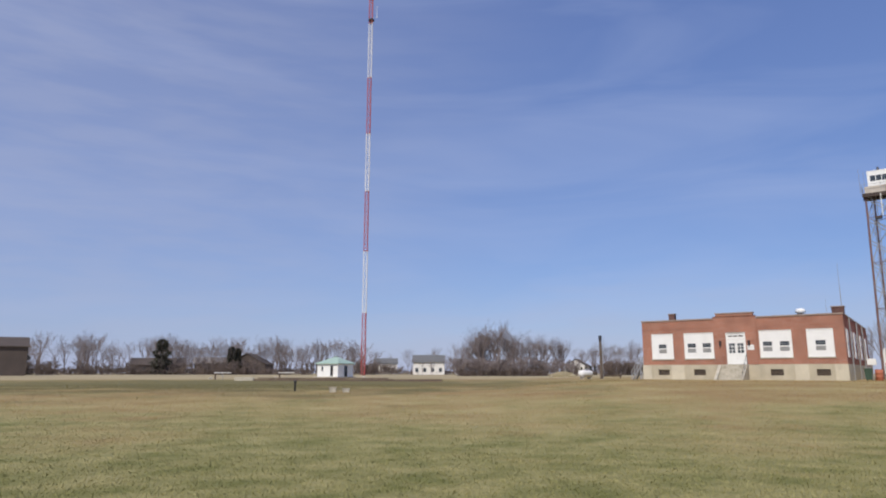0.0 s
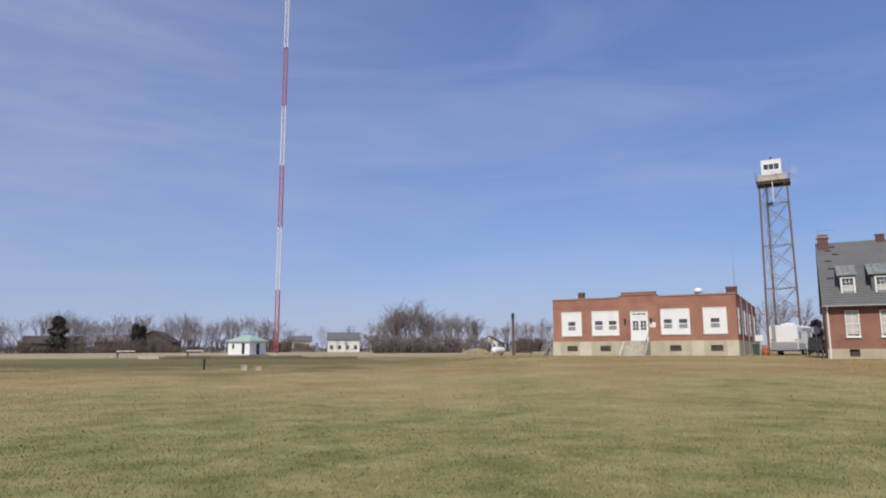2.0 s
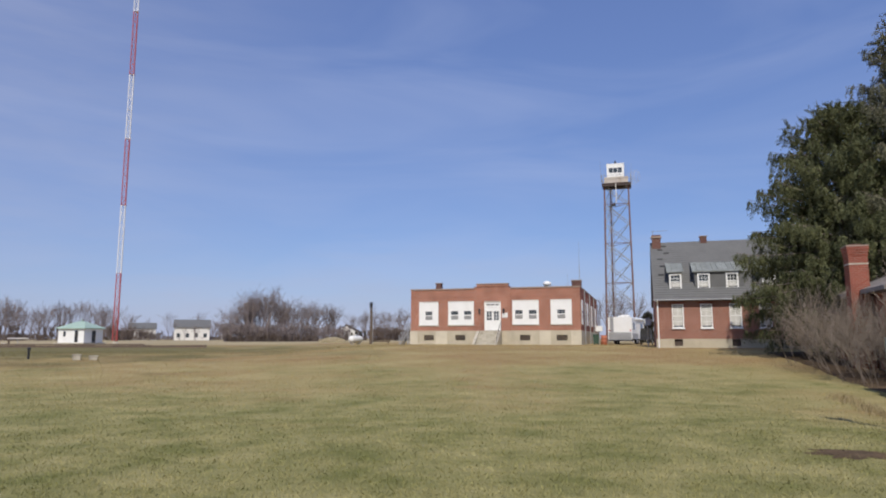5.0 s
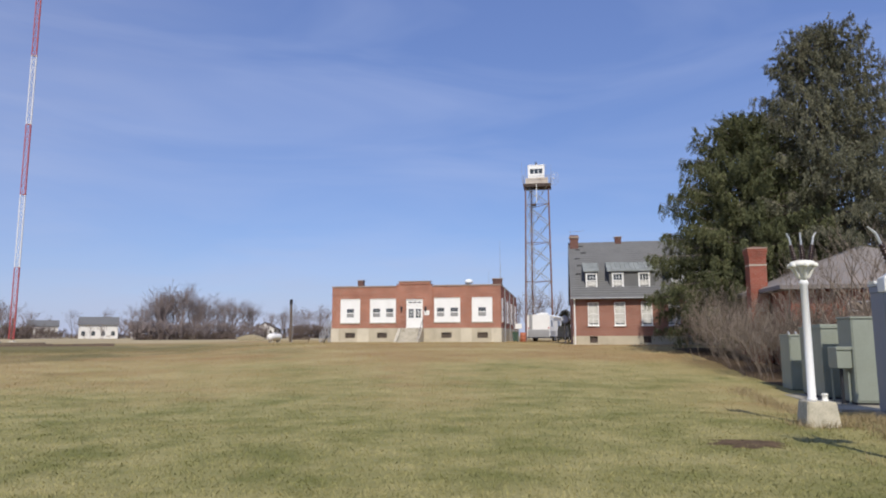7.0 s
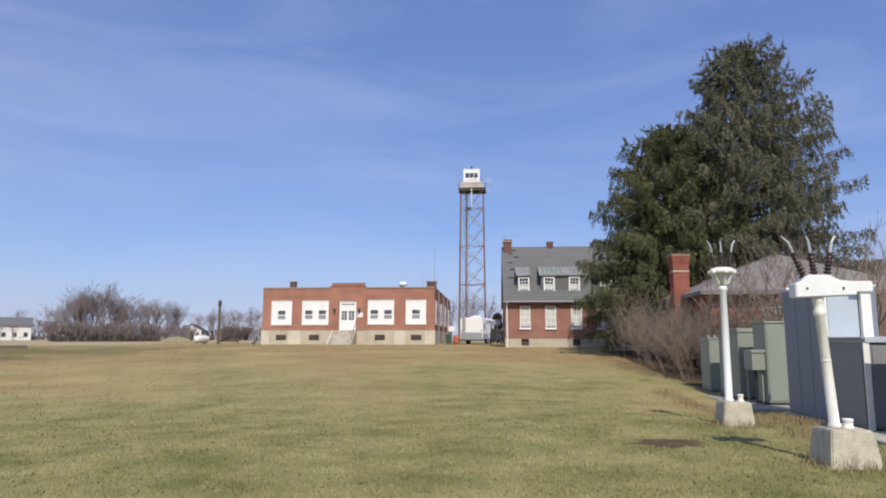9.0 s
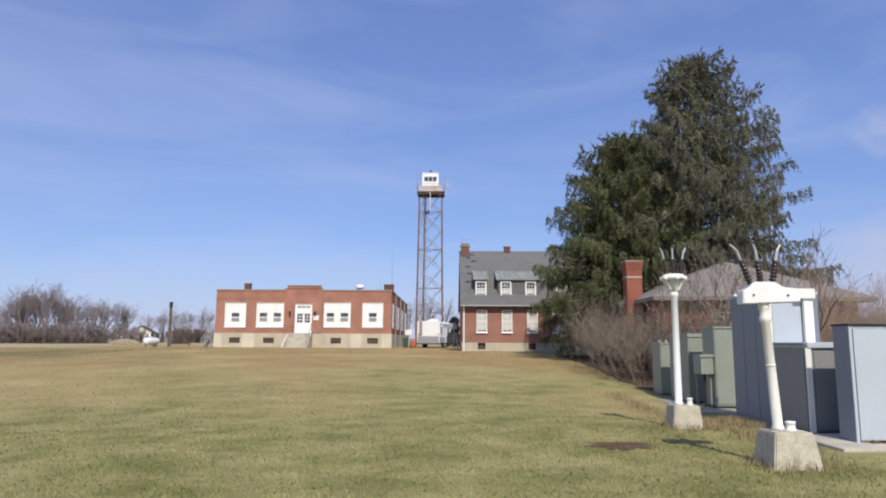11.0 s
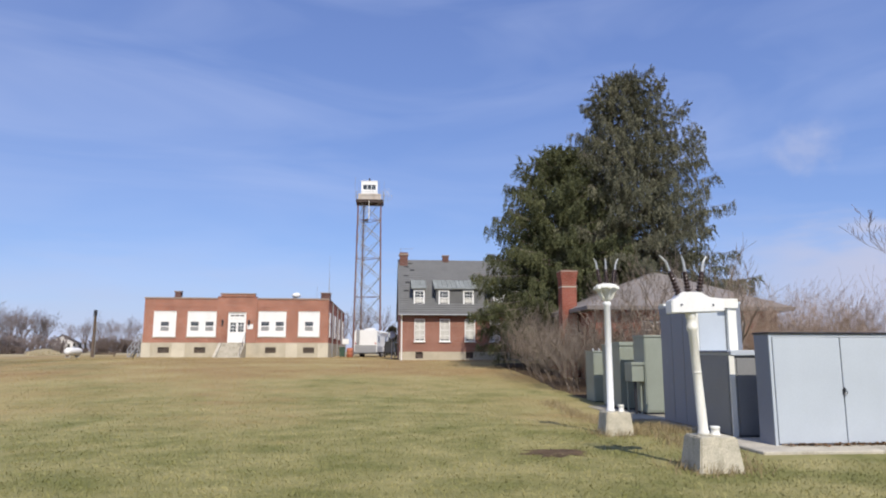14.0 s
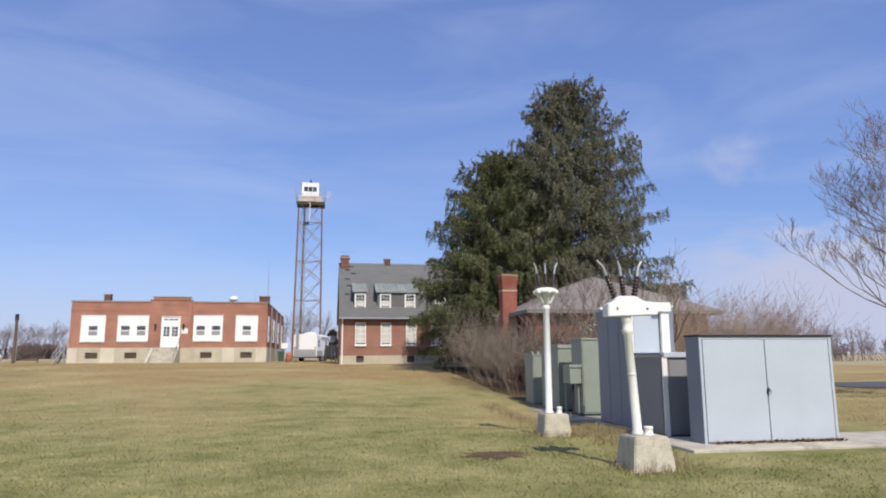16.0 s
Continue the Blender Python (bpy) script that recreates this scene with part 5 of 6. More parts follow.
def far_woods():
    rng = np.random.default_rng(5)
    kinds = [prisms(bare_tree_segs(40 + i, 10.0, 0.34 + 0.06 * (i % 4), 4, 0.3), 0.024) for i in range(6)]
    brush = [prisms(bush_segs(70 + i, 4.0, 3.0, 9, 2, 3), 0.055) for i in range(4)]

    def crowd(az0, az1, r0, r1, count, h0, h1, pool, base):
        out = []
        for _ in range(count):
            az, r = rng.uniform(az0, az1), rng.uniform(r0, r1)
            v, f = pool[rng.integers(len(pool))]
            out.append((v, f, polar(az, r, None, rng.uniform(0, 360)), rng.uniform(h0, h1) / base))
        return out

    scrub = [prisms(bush_segs(90 + i, 2.4, 3.4, 13, 1, 3, 0.9), 0.065) for i in range(4)]
    # the long belt of woods beyond the mast: brushy edge, then taller trees
    joined("far_woods", crowd(-46, -24, 222, 270, 44, 7, 11.5, kinds, 10) + crowd(-24, -7, 222, 262, 72, 8, 12, kinds, 10)
           + crowd(-7, 1, 250, 280, 12, 6, 10, kinds, 10) + crowd(-2.8, 0.8, 205, 216, 6, 3.5, 5.5, kinds, 10), M_FARTWIG, "bare grey-brown winter woods along the field", "woods")
    joined("far_brush", crowd(-47, -6, 208, 222, 78, 3.2, 5.4, brush, 4) + crowd(-6, 1, 235, 250, 16, 3, 4.2, brush, 4) + crowd(-47, -6, 210, 222, 210, 2.0, 3.2, scrub, 2.4) + crowd(-6, 1, 226, 236, 30, 1.6, 2.6, scrub, 2.4)
           + crowd(1.3, 10.6, 145, 149, 36, 1.6, 2.6, scrub, 2.4) + crowd(10.5, 17, 180, 190, 34, 1.2, 2.0, scrub, 2.4) + crowd(13.2, 17, 176, 186, 22, 2.6, 4.4, brush, 4), M_FARBRUSH, "dense bare brown brush at the field's edge", "brush")
    joined("thicket", crowd(2.8, 5.6, 150, 160, 20, 8.0, 11, kinds, 10) + crowd(5.5, 10.0, 150, 162, 24, 6.0, 9, kinds, 10) + crowd(1.5, 3.0, 150, 160, 8, 5, 8, kinds, 10)
           + crowd(1.3, 10.8, 145, 150, 46, 2.6, 4.6, brush, 4), M_FARTWIG, "rounded clump of bare grey trees in the field", "woods")
    joined("far_woods", crowd(11, 17, 208, 235, 16, 6, 10, kinds, 10) + crowd(13, 17, 200, 210, 14, 3, 5, brush, 4)
           + crowd(30, 40, 130, 170, 16, 6, 10, kinds, 10), M_FARTWIG, "bare trees behind the hall and tower", "woods")
    joined("far_woods", crowd(74, 92, 170, 220, 26, 5, 8, kinds, 10) + crowd(74, 92, 150, 170, 40, 3, 5, brush, 4), M_FARTWIG, "bare trees beyond the road", "woods")
    joined("far_woods", crowd(-46, -8, 230, 258, 34, 8, 12.5, kinds, 10), M_FARTWIG, "bare grey trees behind the brush", "woods")


far_woods()


# ---- conifers: drooping sprays on whorled limbs ----
def conifer(name, m, height, radius, seed, material, label, skew=(0, 0), low=0.04, limbs=190, taper=0.68, cap=1.0):
    rng = np.random.default_rng(seed)
    t = thing(name, m, label, "tree", "conifers by the house")
    segs = []
    for k in range(12):
        z0, z1 = height * k / 12, height * (k + 1) / 12
        segs.append((np.array([0, 0, z0 - (0.2 if k == 0 else 0)]), np.array([0, 0, z1]), 0.34 * (1 - k / 12) + 0.03, 0.34 * (1 - (k + 1) / 12) + 0.02))
    tips, dirs, sizes = [], [], []
    for i in range(limbs):
        f = low + (1 - low) * (i + rng.uniform(0, 1)) / limbs
        z = height * f
        prof = min(cap, (1 - f) ** taper) * (0.6 + 0.4 * min(1, f / 0.22)) + 0.02
        a = i * 2.39996 + rng.uniform(-0.35, 0.35)
        L = radius * prof * rng.uniform(0.62, 1.08) * (1 + skew[0] * math.cos(a) + skew[1] * math.sin(a))
        rise = -0.1 + 0.8 * f ** 1.8
        p = np.array([0, 0, z])
        n = 7
        sag = rng.uniform(0.05, 0.16)
        pts = []
        for k in range(n + 1):
            s = k / n
            pts.append(np.array([math.cos(a) * L * s, math.sin(a) * L * s, z + L * (rise * s - sag * 2.2 * s * s + 0.16 * s ** 4)]))
        for k in range(n):
            segs.append((pts[k], pts[k + 1], 0.05 * (1 - k / n) * (1.2 - f) + 0.012, 0.05 * (1 - (k + 1) / n) * (1.2 - f) + 0.01))
        # side twigs that carry hanging sprays
        side = np.array([-math.sin(a), math.cos(a), 0])
        out = np.array([math.cos(a), math.sin(a), 0])
        m2 = max(6, int(L * 11))
        for k in range(m2):
            s = 0.22 + 0.78 * (k + rng.uniform(0, 1)) / m2
            b = pts[min(n - 1, int(s * n))] * (1 - (s * n) % 1) + pts[min(n, int(s * n) + 1)] * ((s * n) % 1)
            w = rng.uniform(-1, 1) * 0.25 * L * (1.15 - s)
            q = b + side * w + out * abs(w) * 0.35 + np.array([0, 0, -abs(w) * 0.12 + rng.normal(0, 0.05)])
            tips.append(q)
            dirs.append(out * rng.uniform(0.0, 0.4) + side * rng.normal(0, 0.2) + np.array([0, 0, rng.uniform(-1.6, -0.6) if f < 0.8 else rng.uniform(-0.9, 0.6)]))
            sizes.append(rng.uniform(0.3, 0.85) * (1.0 if f < 0.8 else 0.65))
    v, fc = prisms(segs)
    tr = raw("trunk", v, fc, M_BARK)
    tr.parent = t
    tagged(tr, "dark brown trunk and limbs")
    # each hanging spray is a thin strand, feathered all round with short needle tufts
    P, Dr, S = np.array(tips), np.array(dirs), np.array(sizes)
    Dr /= np.linalg.norm(Dr, axis=1)[:, None]
    reps = 30
    k = len(P) * reps
    P, Dr, S = np.repeat(P, reps, 0), np.repeat(Dr, reps, 0), np.repeat(S, reps)
    s = rng.uniform(0, 1, k)
    P = P + Dr * (S * s)[:, None] + rng.normal(0, 0.035, (k, 3))
    N = Dr * 0.9 + rng.normal(0, 0.42, (k, 3))
    N /= np.linalg.norm(N, axis=1)[:, None]
    X = np.cross(N, rng.normal(0, 1, (k, 3)))
    X /= np.linalg.norm(X, axis=1)[:, None]
    h = (rng.uniform(0.09, 0.19, k) * (1.15 - 0.5 * s))[:, None]
    w = h * rng.uniform(0.12, 0.2, k)[:, None]
    v = np.stack([P - X * w, P + X * w, P + N * h], 1)
    fc = np.arange(3 * k)
    fo = raw("crown", v.reshape(-1, 3), fc.reshape(-1, 3), material)
    fo.parent = t
    tagged(fo, "hanging dark green needle sprays", kind="stuff")


conifer("spruce_tree", polar(56.4, 39.0), 17.0, 7.3, 11, M_NEEDLE_B, "tall dark spruce with drooping branches", skew=(0.06, -0.09), low=0.05, limbs=350, taper=0.54, cap=0.88)
conifer("spruce_tree", polar(50.6, 37.5), 12.2, 6.9, 12, M_NEEDLE, "broad dark green spruce beside the house", low=0.12, limbs=320, taper=0.62, cap=0.72)


# ---- bare shrubs before the annex ----
def shrub(u, v, h, r, seed, material, label, stems=20):
    vs, fs = prisms(bush_segs(seed, h, r * 1.5, stems, 2, 5, 0.7, 0.013), 0.005)
    ob = raw("bare_shrub", vs, fs, material)
    ob.matrix_world = gpose(u, v)
    tagged(ob, label, "shrub", "bare shrubs")


SHRUBS = [(8.0, 25.5, 3.0, 2.4), (8.3, 28.5, 3.4, 2.6), (7.9, 31.5, 3.6, 2.8), (8.9, 35.0, 3.4, 2.2), (9.1, 38.0, 3.0, 1.8), (9.6, 24.2, 3.2, 2.4), (9.8, 27.0, 3.0, 2.4)]
for i, (u, v, h, r) in enumerate(SHRUBS):
    shrub(u, v, h, r, 200 + i, M_TWIG_GREY, "dense bare grey-brown shrub beside the lawn", 42)
for i, (u, v, h, r) in enumerate([(11.3, 24.5, 4.6, 2.2), (13.0, 25.2, 3.4, 1.8), (14.4, 25.4, 3.4, 1.8), (15.6, 25.0, 4.6, 1.9), (16.3, 25.3, 5.0, 1.8), (17.2, 25.0, 4.5, 1.8), (18.2, 25.3, 4.0, 1.7), (19.0, 25.6, 3.5, 1.4), (17.6, 26.4, 3.9, 1.8)]):
    shrub(u, v, h, r, 230 + i, M_TWIG_TAN, "tall bare tan shrub before the brick annex", 28)


def hedge_bed():
    """Bare dark soil under the hedge, with a ragged edge towards the lawn."""
    bm = B()
    rows = []
    n = 70
    for i in range(n + 1):
        v = 22.9 + 17.5 * i / n
        e = 6.75 + 0.5 * noise.noise((v * 0.55, 3.0, 0.0)) + 0.22 * noise.noise((v * 2.3, 9.0, 0.0)) - 0.012 * (v - 23)
        row = []
        for k in range(7):
            u = e + (10.6 - e) * k / 6
            p = uv(u, v)
            row.append(bm.verts.new((p.x, p.y, ground_z(p.x, p.y) + (0.004 if k == 0 else 0.03 + 0.02 * noise.noise((u * 1.7, v * 1.7, 0.0))))))
        rows.append(row)
    for a, b in zip(rows, rows[1:]):
        for k in range(6):
            bm.faces.new((a[k], a[k + 1], b[k + 1], b[k]))
    bmesh.ops.recalc_face_normals(bm, faces=bm.faces[:])
    solo("soil_bed", bm, M_SOIL, Matrix.Identity(4), "dark bare soil bed under the hedge", "soil", kind="structure")


hedge_bed()


def shade_tree(m, height, seed, label):
    """A short trunk with many arching limbs that branch into fine twigs."""
    rng = np.random.default_rng(seed)
    segs = [(np.array([0, 0, -0.2]), np.array([0.1, 0, 2.2]), 0.3, 0.24), (np.array([0.1, 0, 2.2]), np.array([0, 0.1, height * 0.55]), 0.24, 0.1)]
    for k in range(17):
        a, f = k * 2.39996, (k + 0.5) / 17
        z = 1.6 + f * height * 0.36
        e = 0.3 + 0.9 * f
        d = np.array([math.cos(a), math.sin(a), e])
        grow(rng, np.array([0.05, 0.03, z]), d / np.linalg.norm(d), height * (0.3 - 0.06 * f), 0.08 - 0.03 * f, 5, 0.44, segs, up=0.13, split=(2, 4), shrink=0.66, kinks=3)
    v, f = prisms(segs, 0.0075)
    ob = raw("bare_tree", v, f, M_TREE)
    ob.matrix_world = m
    tagged(ob, label, "tree")


shade_tree(polar(84.0, 30.0), 12.0, 305, "bare deciduous tree with arching branches beside the road")


def sapling(m, height, seed, spread, label):
    v, f = prisms(bare_tree_segs(seed, height, spread, 4, 0.22), 0.007)
    ob = raw("bare_sapling", v, f, M_TWIG_GREY)
    ob.matrix_world = m
    tagged(ob, label, "tree", "bare saplings")


sapling(polar(56.9, 25.5), 4.6, 411, 0.38, "slim bare sapling before the annex")
sapling(polar(59.3, 26.0), 5.4, 412, 0.42, "slim bare sapling before the annex roof")
sapling(polar(64.0, 26.0), 5.6, 413, 0.40, "bare sapling behind the switchgear")
sapling(polar(54.6, 27.0), 4.4, 414, 0.40, "bare sapling at the end of the hedge")


# ---- the mast and its surroundings ----
def mast():
    t = thing("guyed_mast", polar(-6.85, 125.0, None, -28), "slender red and white banded lattice radio mast", "mast")
    w, band = 0.45, 11.75
    legs = [(w * math.cos(a), w * math.sin(a)) for a in (radians(90), radians(210), radians(330))]
    for k in range(7):
        z0, z1 = band * k + (0.4 if k == 0 else 0), band * (k + 1)
        m = M_RED if k % 2 == 0 else M_MWHITE
        s = part("band", rod(B(), (0, 0, z0), (0, 0, z0 + 0.12), w * 0.9, n=3), m, t, "red band" if k % 2 == 0 else "white band")
        for x, y in legs:
            part("leg", rod(B(), (x, y, z0), (x, y, z1), 0.075, n=6), m, s)
        bm = B()
        n = 9
        for i in range(n):
            a, b = z0 + (z1 - z0) * i / n, z0 + (z1 - z0) * (i + 1) / n
            for p, q in ((0, 1), (1, 2), (2, 0)):
                rod(bm, (*legs[p], a), (*legs[q], b), 0.02, n=4)
                rod(bm, (*legs[q], a), (*legs[p], b), 0.02, n=4)
                rod(bm, (*legs[p], b), (*legs[q], b), 0.03, n=4)
        part("lattice", bm, m, s)
    part("base_insulator", lathe(B(), [(0.6, -0.2), (0.6, 0.1), (0.3, 0.15), (0.2, 0.4), (0.35, 0.42)], 14), M_CONC, t)
    for z, x in ((71.2, 0.9),):
        part("lamp_ring", rod(B(), (0, 0, z - 0.1), (0, 0, z + 0.15), 0.6, n=12), M_DARKM, t)
    bm = rod(B(), (0.4, 0, 71.6), (1.35, 0, 71.6), 0.03, n=4)
    rod(bm, (1.35, 0, 71.4), (1.35, 0, 73.9), 0.05, n=6)
    part("side_antenna", bm, M_MWHITE, t, "white side-mounted antenna")


def hut():
    t = thing("tuning_hut", polar(-9.2, 110.0, 1.0, -28), "small white hut with a pale green hipped roof", "hut")
    a, h = 2.03, 2.05
    part("wall", wall_with_holes(B(), -a, a, -0.3, h, [(-1.25, -0.85, 0.9, 1.65), (0.55, 1.1, 0.1, 1.75)], -a, -a + 0.15), M_WHITE, t)
    part("window", box(B(), -1.25, -0.85, -a + 0.08, -a + 0.1, 0.9, 1.65), M_GLASS, t)
    part("door", box(B(), 0.55, 1.1, -a + 0.08, -a + 0.12, 0.1, 1.75), M_DARKM, t, "dark door")
    part("side_wall", box(B(), a - 0.15, a, -a + 0.15, a, -0.3, h), M_WHITE, t)
    part("side_wall", box(B(), -a, -a + 0.15, -a + 0.15, a, -0.3, h), M_WHITE, t)
    part("back_wall", box(B(), -a + 0.15, a - 0.15, a - 0.15, a, -0.3, h), M_WHITE, t)
    part("side_door", box(B(), a + 0.002, a + 0.03, -0.35, 0.4, 0.05, 1.75), M_DARKM, t, "dark side door")
    bm = B()
    o = a + 0.3
    lo = [bm.verts.new((x * o, y * o, h - 0.05)) for x, y in ((-1, -1), (1, -1), (1, 1), (-1, 1))]
    hi = [bm.verts.new((x * o, y * o, h + 0.06)) for x, y in ((-1, -1), (1, -1), (1, 1), (-1, 1))]
    p, q = bm.verts.new((-0.5, 0, h + 1.05)), bm.verts.new((0.5, 0, h + 1.05))
    bm.faces.new(lo[::-1])
    for i in range(4):
        bm.faces.new((lo[i], lo[(i + 1) % 4], hi[(i + 1) % 4], hi[i]))
    for f in ((hi[0], hi[1], q, p), (hi[1], hi[2], q), (hi[2], hi[3], p, q), (hi[3], hi[0], p)):
        bm.faces.new(f)
    r = part("roof", bm, M_HUTROOF, t, "pale green hipped roof")
    part("finial", lathe(B(), [(0.1, h + 1.0), (0.12, h + 1.15), (0.04, h + 1.3), (0.01, h + 1.4)], 8), M_HUTROOF, r)
    part("floor_slab", box(B(), -a - 0.3, a + 0.3, -a - 0.5, a + 0.3, -0.25, 0.04), M_CONC, t)


def site_things():
    def run(az0, r0, az1, r1):
        a, b = polar(az0, r0).translation, polar(az1, r1).translation
        d = b - a
        return a, d.length, math.degrees(math.atan2(d.y, d.x))
    # long dark kerb wall before the mast, with a paler stretch at its end
    a, L, tn = run(-15.75, 86, -0.23, 79)
    t = thing("low_wall", pose(a.x, a.y, 0.62, 0, 0, tn), "long low dark timber retaining wall before the mast", "wall")
    n = 12
    for i in range(n):
        part("beam", box(B(), L * i / n + 0.01, L * (i + 1) / n - 0.01, 0, 0.3, -0.3, 0.25 + 0.02 * (i % 3), 0.02), M_WOOD, t)
    part("upper_beam", box(B(), L * 0.02, L * 0.72, 0.1, 0.4, 0.292, 0.42, 0.02), M_WOOD, t)
    a, L, tn = run(-17.3, 88, -15.8, 87)
    solo("low_concrete_wall", box(B(), 0, L, 0, 0.3, -0.3, 0.45, 0.02), M_CONC, pose(a.x, a.y, 0.62, 0, 0, tn), "short pale low concrete wall", "wall")
    # line stands: a post with a long pale beam
    for az, r in ((-18.75, 100), (-13.72, 104)):
        t = thing("feed_line_stand", polar(az, r, None, -az), "dark post carrying a long pale beam", "stand", "feed line stands")
        part("post", box(B(), -0.12, 0.12, -0.1, 0.1, -0.1, 0.85, 0.02), M_WOOD, t)
        part("beam", box(B(), -0.2, 2.1, -0.08, 0.08, 0.852, 0.99, 0.02), M_SIDING, t)
        part("prop", rod(B(), (0.9, 0, 0.85), (1.1, 0, -0.1), 0.04, n=5), M_GALV, t)
        part("end_block", box(B(), -0.85, -0.35, -0.2, 0.2, -0.1, 0.35, 0.05), M_CONC, t)
    # small things on the slope
    t = thing("marker_post", polar(-12.45, 42), "short dark iron valve post in the grass", "post")
    part("shaft", rod(B(), (0, 0, -0.1), (0, 0, 0.5), 0.055, n=8), M_DARKM, t)
    part("valve_head", lathe(B(), [(0.05, 0.48), (0.09, 0.5), (0.1, 0.58), (0.03, 0.64)], 10), M_DARKM, t)
    part("hand_wheel", rod(B(), (-0.02, -0.14, 0.42), (0.02, 0.14, 0.42), 0.03, n=6), M_DARKM, t)
    for az, w, h in ((-9.37, 0.38, 0.3), (-8.27, 0.4, 0.22)):
        t = thing("ground_box", polar(az, 40.5, None, 6), "squat pale concrete junction box in the grass", "box", "ground boxes")
        part("body", box(B(), -w / 2, w / 2, -0.2, 0.2, -0.05, h - 0.05, 0.015), M_CONC, t)
        part("lid", box(B(), -w / 2 - 0.03, w / 2 + 0.03, -0.23, 0.23, h - 0.05, h, 0.01), M_CONC, t)
    # propane tank and a pole
    t = thing("propane_tank", polar(11.78, 75.0, None, 38), "white horizontal propane tank on short feet", "tank")
    prof = [(0.02, -1.0), (0.2, -0.97), (0.33, -0.85), (0.38, -0.68), (0.38, 0.68), (0.33, 0.85), (0.2, 0.97), (0.02, 1.0)]
    part("vessel", lathe(B(), prof, 20, (0, 0, 0.56), Matrix.Rotation(radians(90), 4, "Y")), M_WHITE, t)
    for x in (-0.6, 0.6):
        part("foot", box(B(), x - 0.06, x + 0.06, -0.25, 0.25, -0.05, 0.24), M_CONC, t)
    part("valve_cover", lathe(B(), [(0.14, 0.9), (0.14, 1.02), (0.08, 1.08), (0.02, 1.09)], 12), M_GALV, t)
    t = thing("timber_pole", polar(13.06, 72.0), "short weathered timber pole", "pole")
    part("shaft", rod(B(), (0, 0, -0.3), (0, 0, 4.25), 0.15, 0.11, 10), M_WOOD, t)
    part("pole_cap", rod(B(), (0, 0, 3.9), (0, 0, 4.45), 0.16, n=10), M_DARKM, t, "dark pole cap")
    part("conduit", rod(B(), (0.16, -0.05, 0), (0.16, -0.05, 3.2), 0.03, n=6), M_GALV, t)
    t = thing("timber_trestle", polar(13.65, 74.0, None, -10), "low timber trestle in the grass", "trestle")
    part("rail", box(B(), -0.8, 1.3, -0.06, 0.06, 0.22, 0.36, 0.01), M_WOOD, t)
    for x in (-0.7, 1.1):
        part("stub", box(B(), x, x + 0.12, -0.06, 0.06, -0.1, 0.218), M_WOOD, t)
    part("upright", box(B(), -0.75, -0.6, -0.08, 0.08, 0.362, 1.1, 0.01), M_WOOD, t)
    # clutter between hall and camper
    t = thing("meter_box", gpose(-4.0, 70.0), "white meter box on a post", "meter")
    part("post", rod(B(), (0, 0, -0.1), (0, 0, 1.3), 0.05, n=6), M_GALV, t)
    part("case", box(B(), -0.35, 0.35, -0.2, 0.2, 1.3, 1.85, 0.03), M_WHITE, t)
    t = thing("red_drum", gpose(-3.45, 68.0), "faded orange-red steel drum", "drum")
    part("body", lathe(B(), [(0.28, 0), (0.3, 0.02), (0.29, 0.3), (0.305, 0.32), (0.29, 0.34), (0.29, 0.6), (0.305, 0.62), (0.29, 0.64), (0.3, 0.92), (0.27, 0.92)], 18), M_REDRUST, t)
    part("drum_lid", rod(B(), (0, 0, 0.9), (0, 0, 0.935), 0.25, n=18), M_RUST, t)
    t = thing("wheeled_bin", gpose(-4.1, 66.5), "dark green wheeled bin beside the hall", "bin")
    part("body", prism(B(), [(-0.22, 0.08), (0.22, 0.08), (0.29, 0.95), (-0.29, 0.95)], -0.3, 0.3), M_BIN, t)
    part("lid", box(B(), -0.31, 0.31, -0.34, 0.34, 0.95, 1.02, 0.02), M_BIN, t)
    for x in (-0.2, 0.16):
        part("wheel", rod(B(), (x, 0.28, 0.09), (x + 0.05, 0.28, 0.09), 0.09, n=12), M_RUBBER, t)
    t = thing("utility_trailer", gpose(0.45, 65.5, None, -6), "small dark covered utility trailer", "trailer")
    part("bed", box(B(), -0.45, 0.45, 0, 2.2, 0.45, 0.95, 0.02), M_DARKM, t)
    part("cover", prism(B(), [(-0.47, 0.952), (0.47, 0.952), (0.36, 1.55), (-0.36, 1.55)], 0.02, 2.18), M_RUBBER, t, "black canvas cover")
    for x in (-0.56, 0.46):
        w = part("wheel", rod(B(), (x, 1.1, 0.3), (x + 0.1, 1.1, 0.3), 0.3, n=16), M_RUBBER, t)
        part("rim", rod(B(), (x - 0.01, 1.1, 0.3), (x + 0.11, 1.1, 0.3), 0.16, n=12), M_GALV, w)
    part("drawbar", rod(B(), (0, 2.2, 0.5), (0, 3.1, 0.42), 0.04, n=6), M_DARKM, t)
    # heap of dry grass in the far field
    rng = np.random.default_rng(8)
    vs = []
    for _ in range(5000):
        a, q = rng.uniform(0, 6.28), math.sqrt(rng.uniform(0, 1))
        x, y = 2.1 * q * math.cos(a), 1.4 * q * math.sin(a)
        z = 0.6 * (1 - q ** 2)
        hh, b = rng.uniform(0.15, 0.45), rng.uniform(0, 6.28)
        vs += [(x - 0.03 * math.cos(b), y - 0.03 * math.sin(b), z - 0.15), (x + 0.03 * math.cos(b), y + 0.03 * math.sin(b), z - 0.15), (x + rng.normal(0, 0.15), y + rng.normal(0, 0.15), z + hh)]
    hp = raw("dry_grass_heap", vs, np.arange(len(vs)).reshape(-1, 3), M_HEAP)
    hp.matrix_world = polar(9.9, 112.0)
    tagged(hp, "pale heap of dry grass in the field", "grass", kind="stuff")
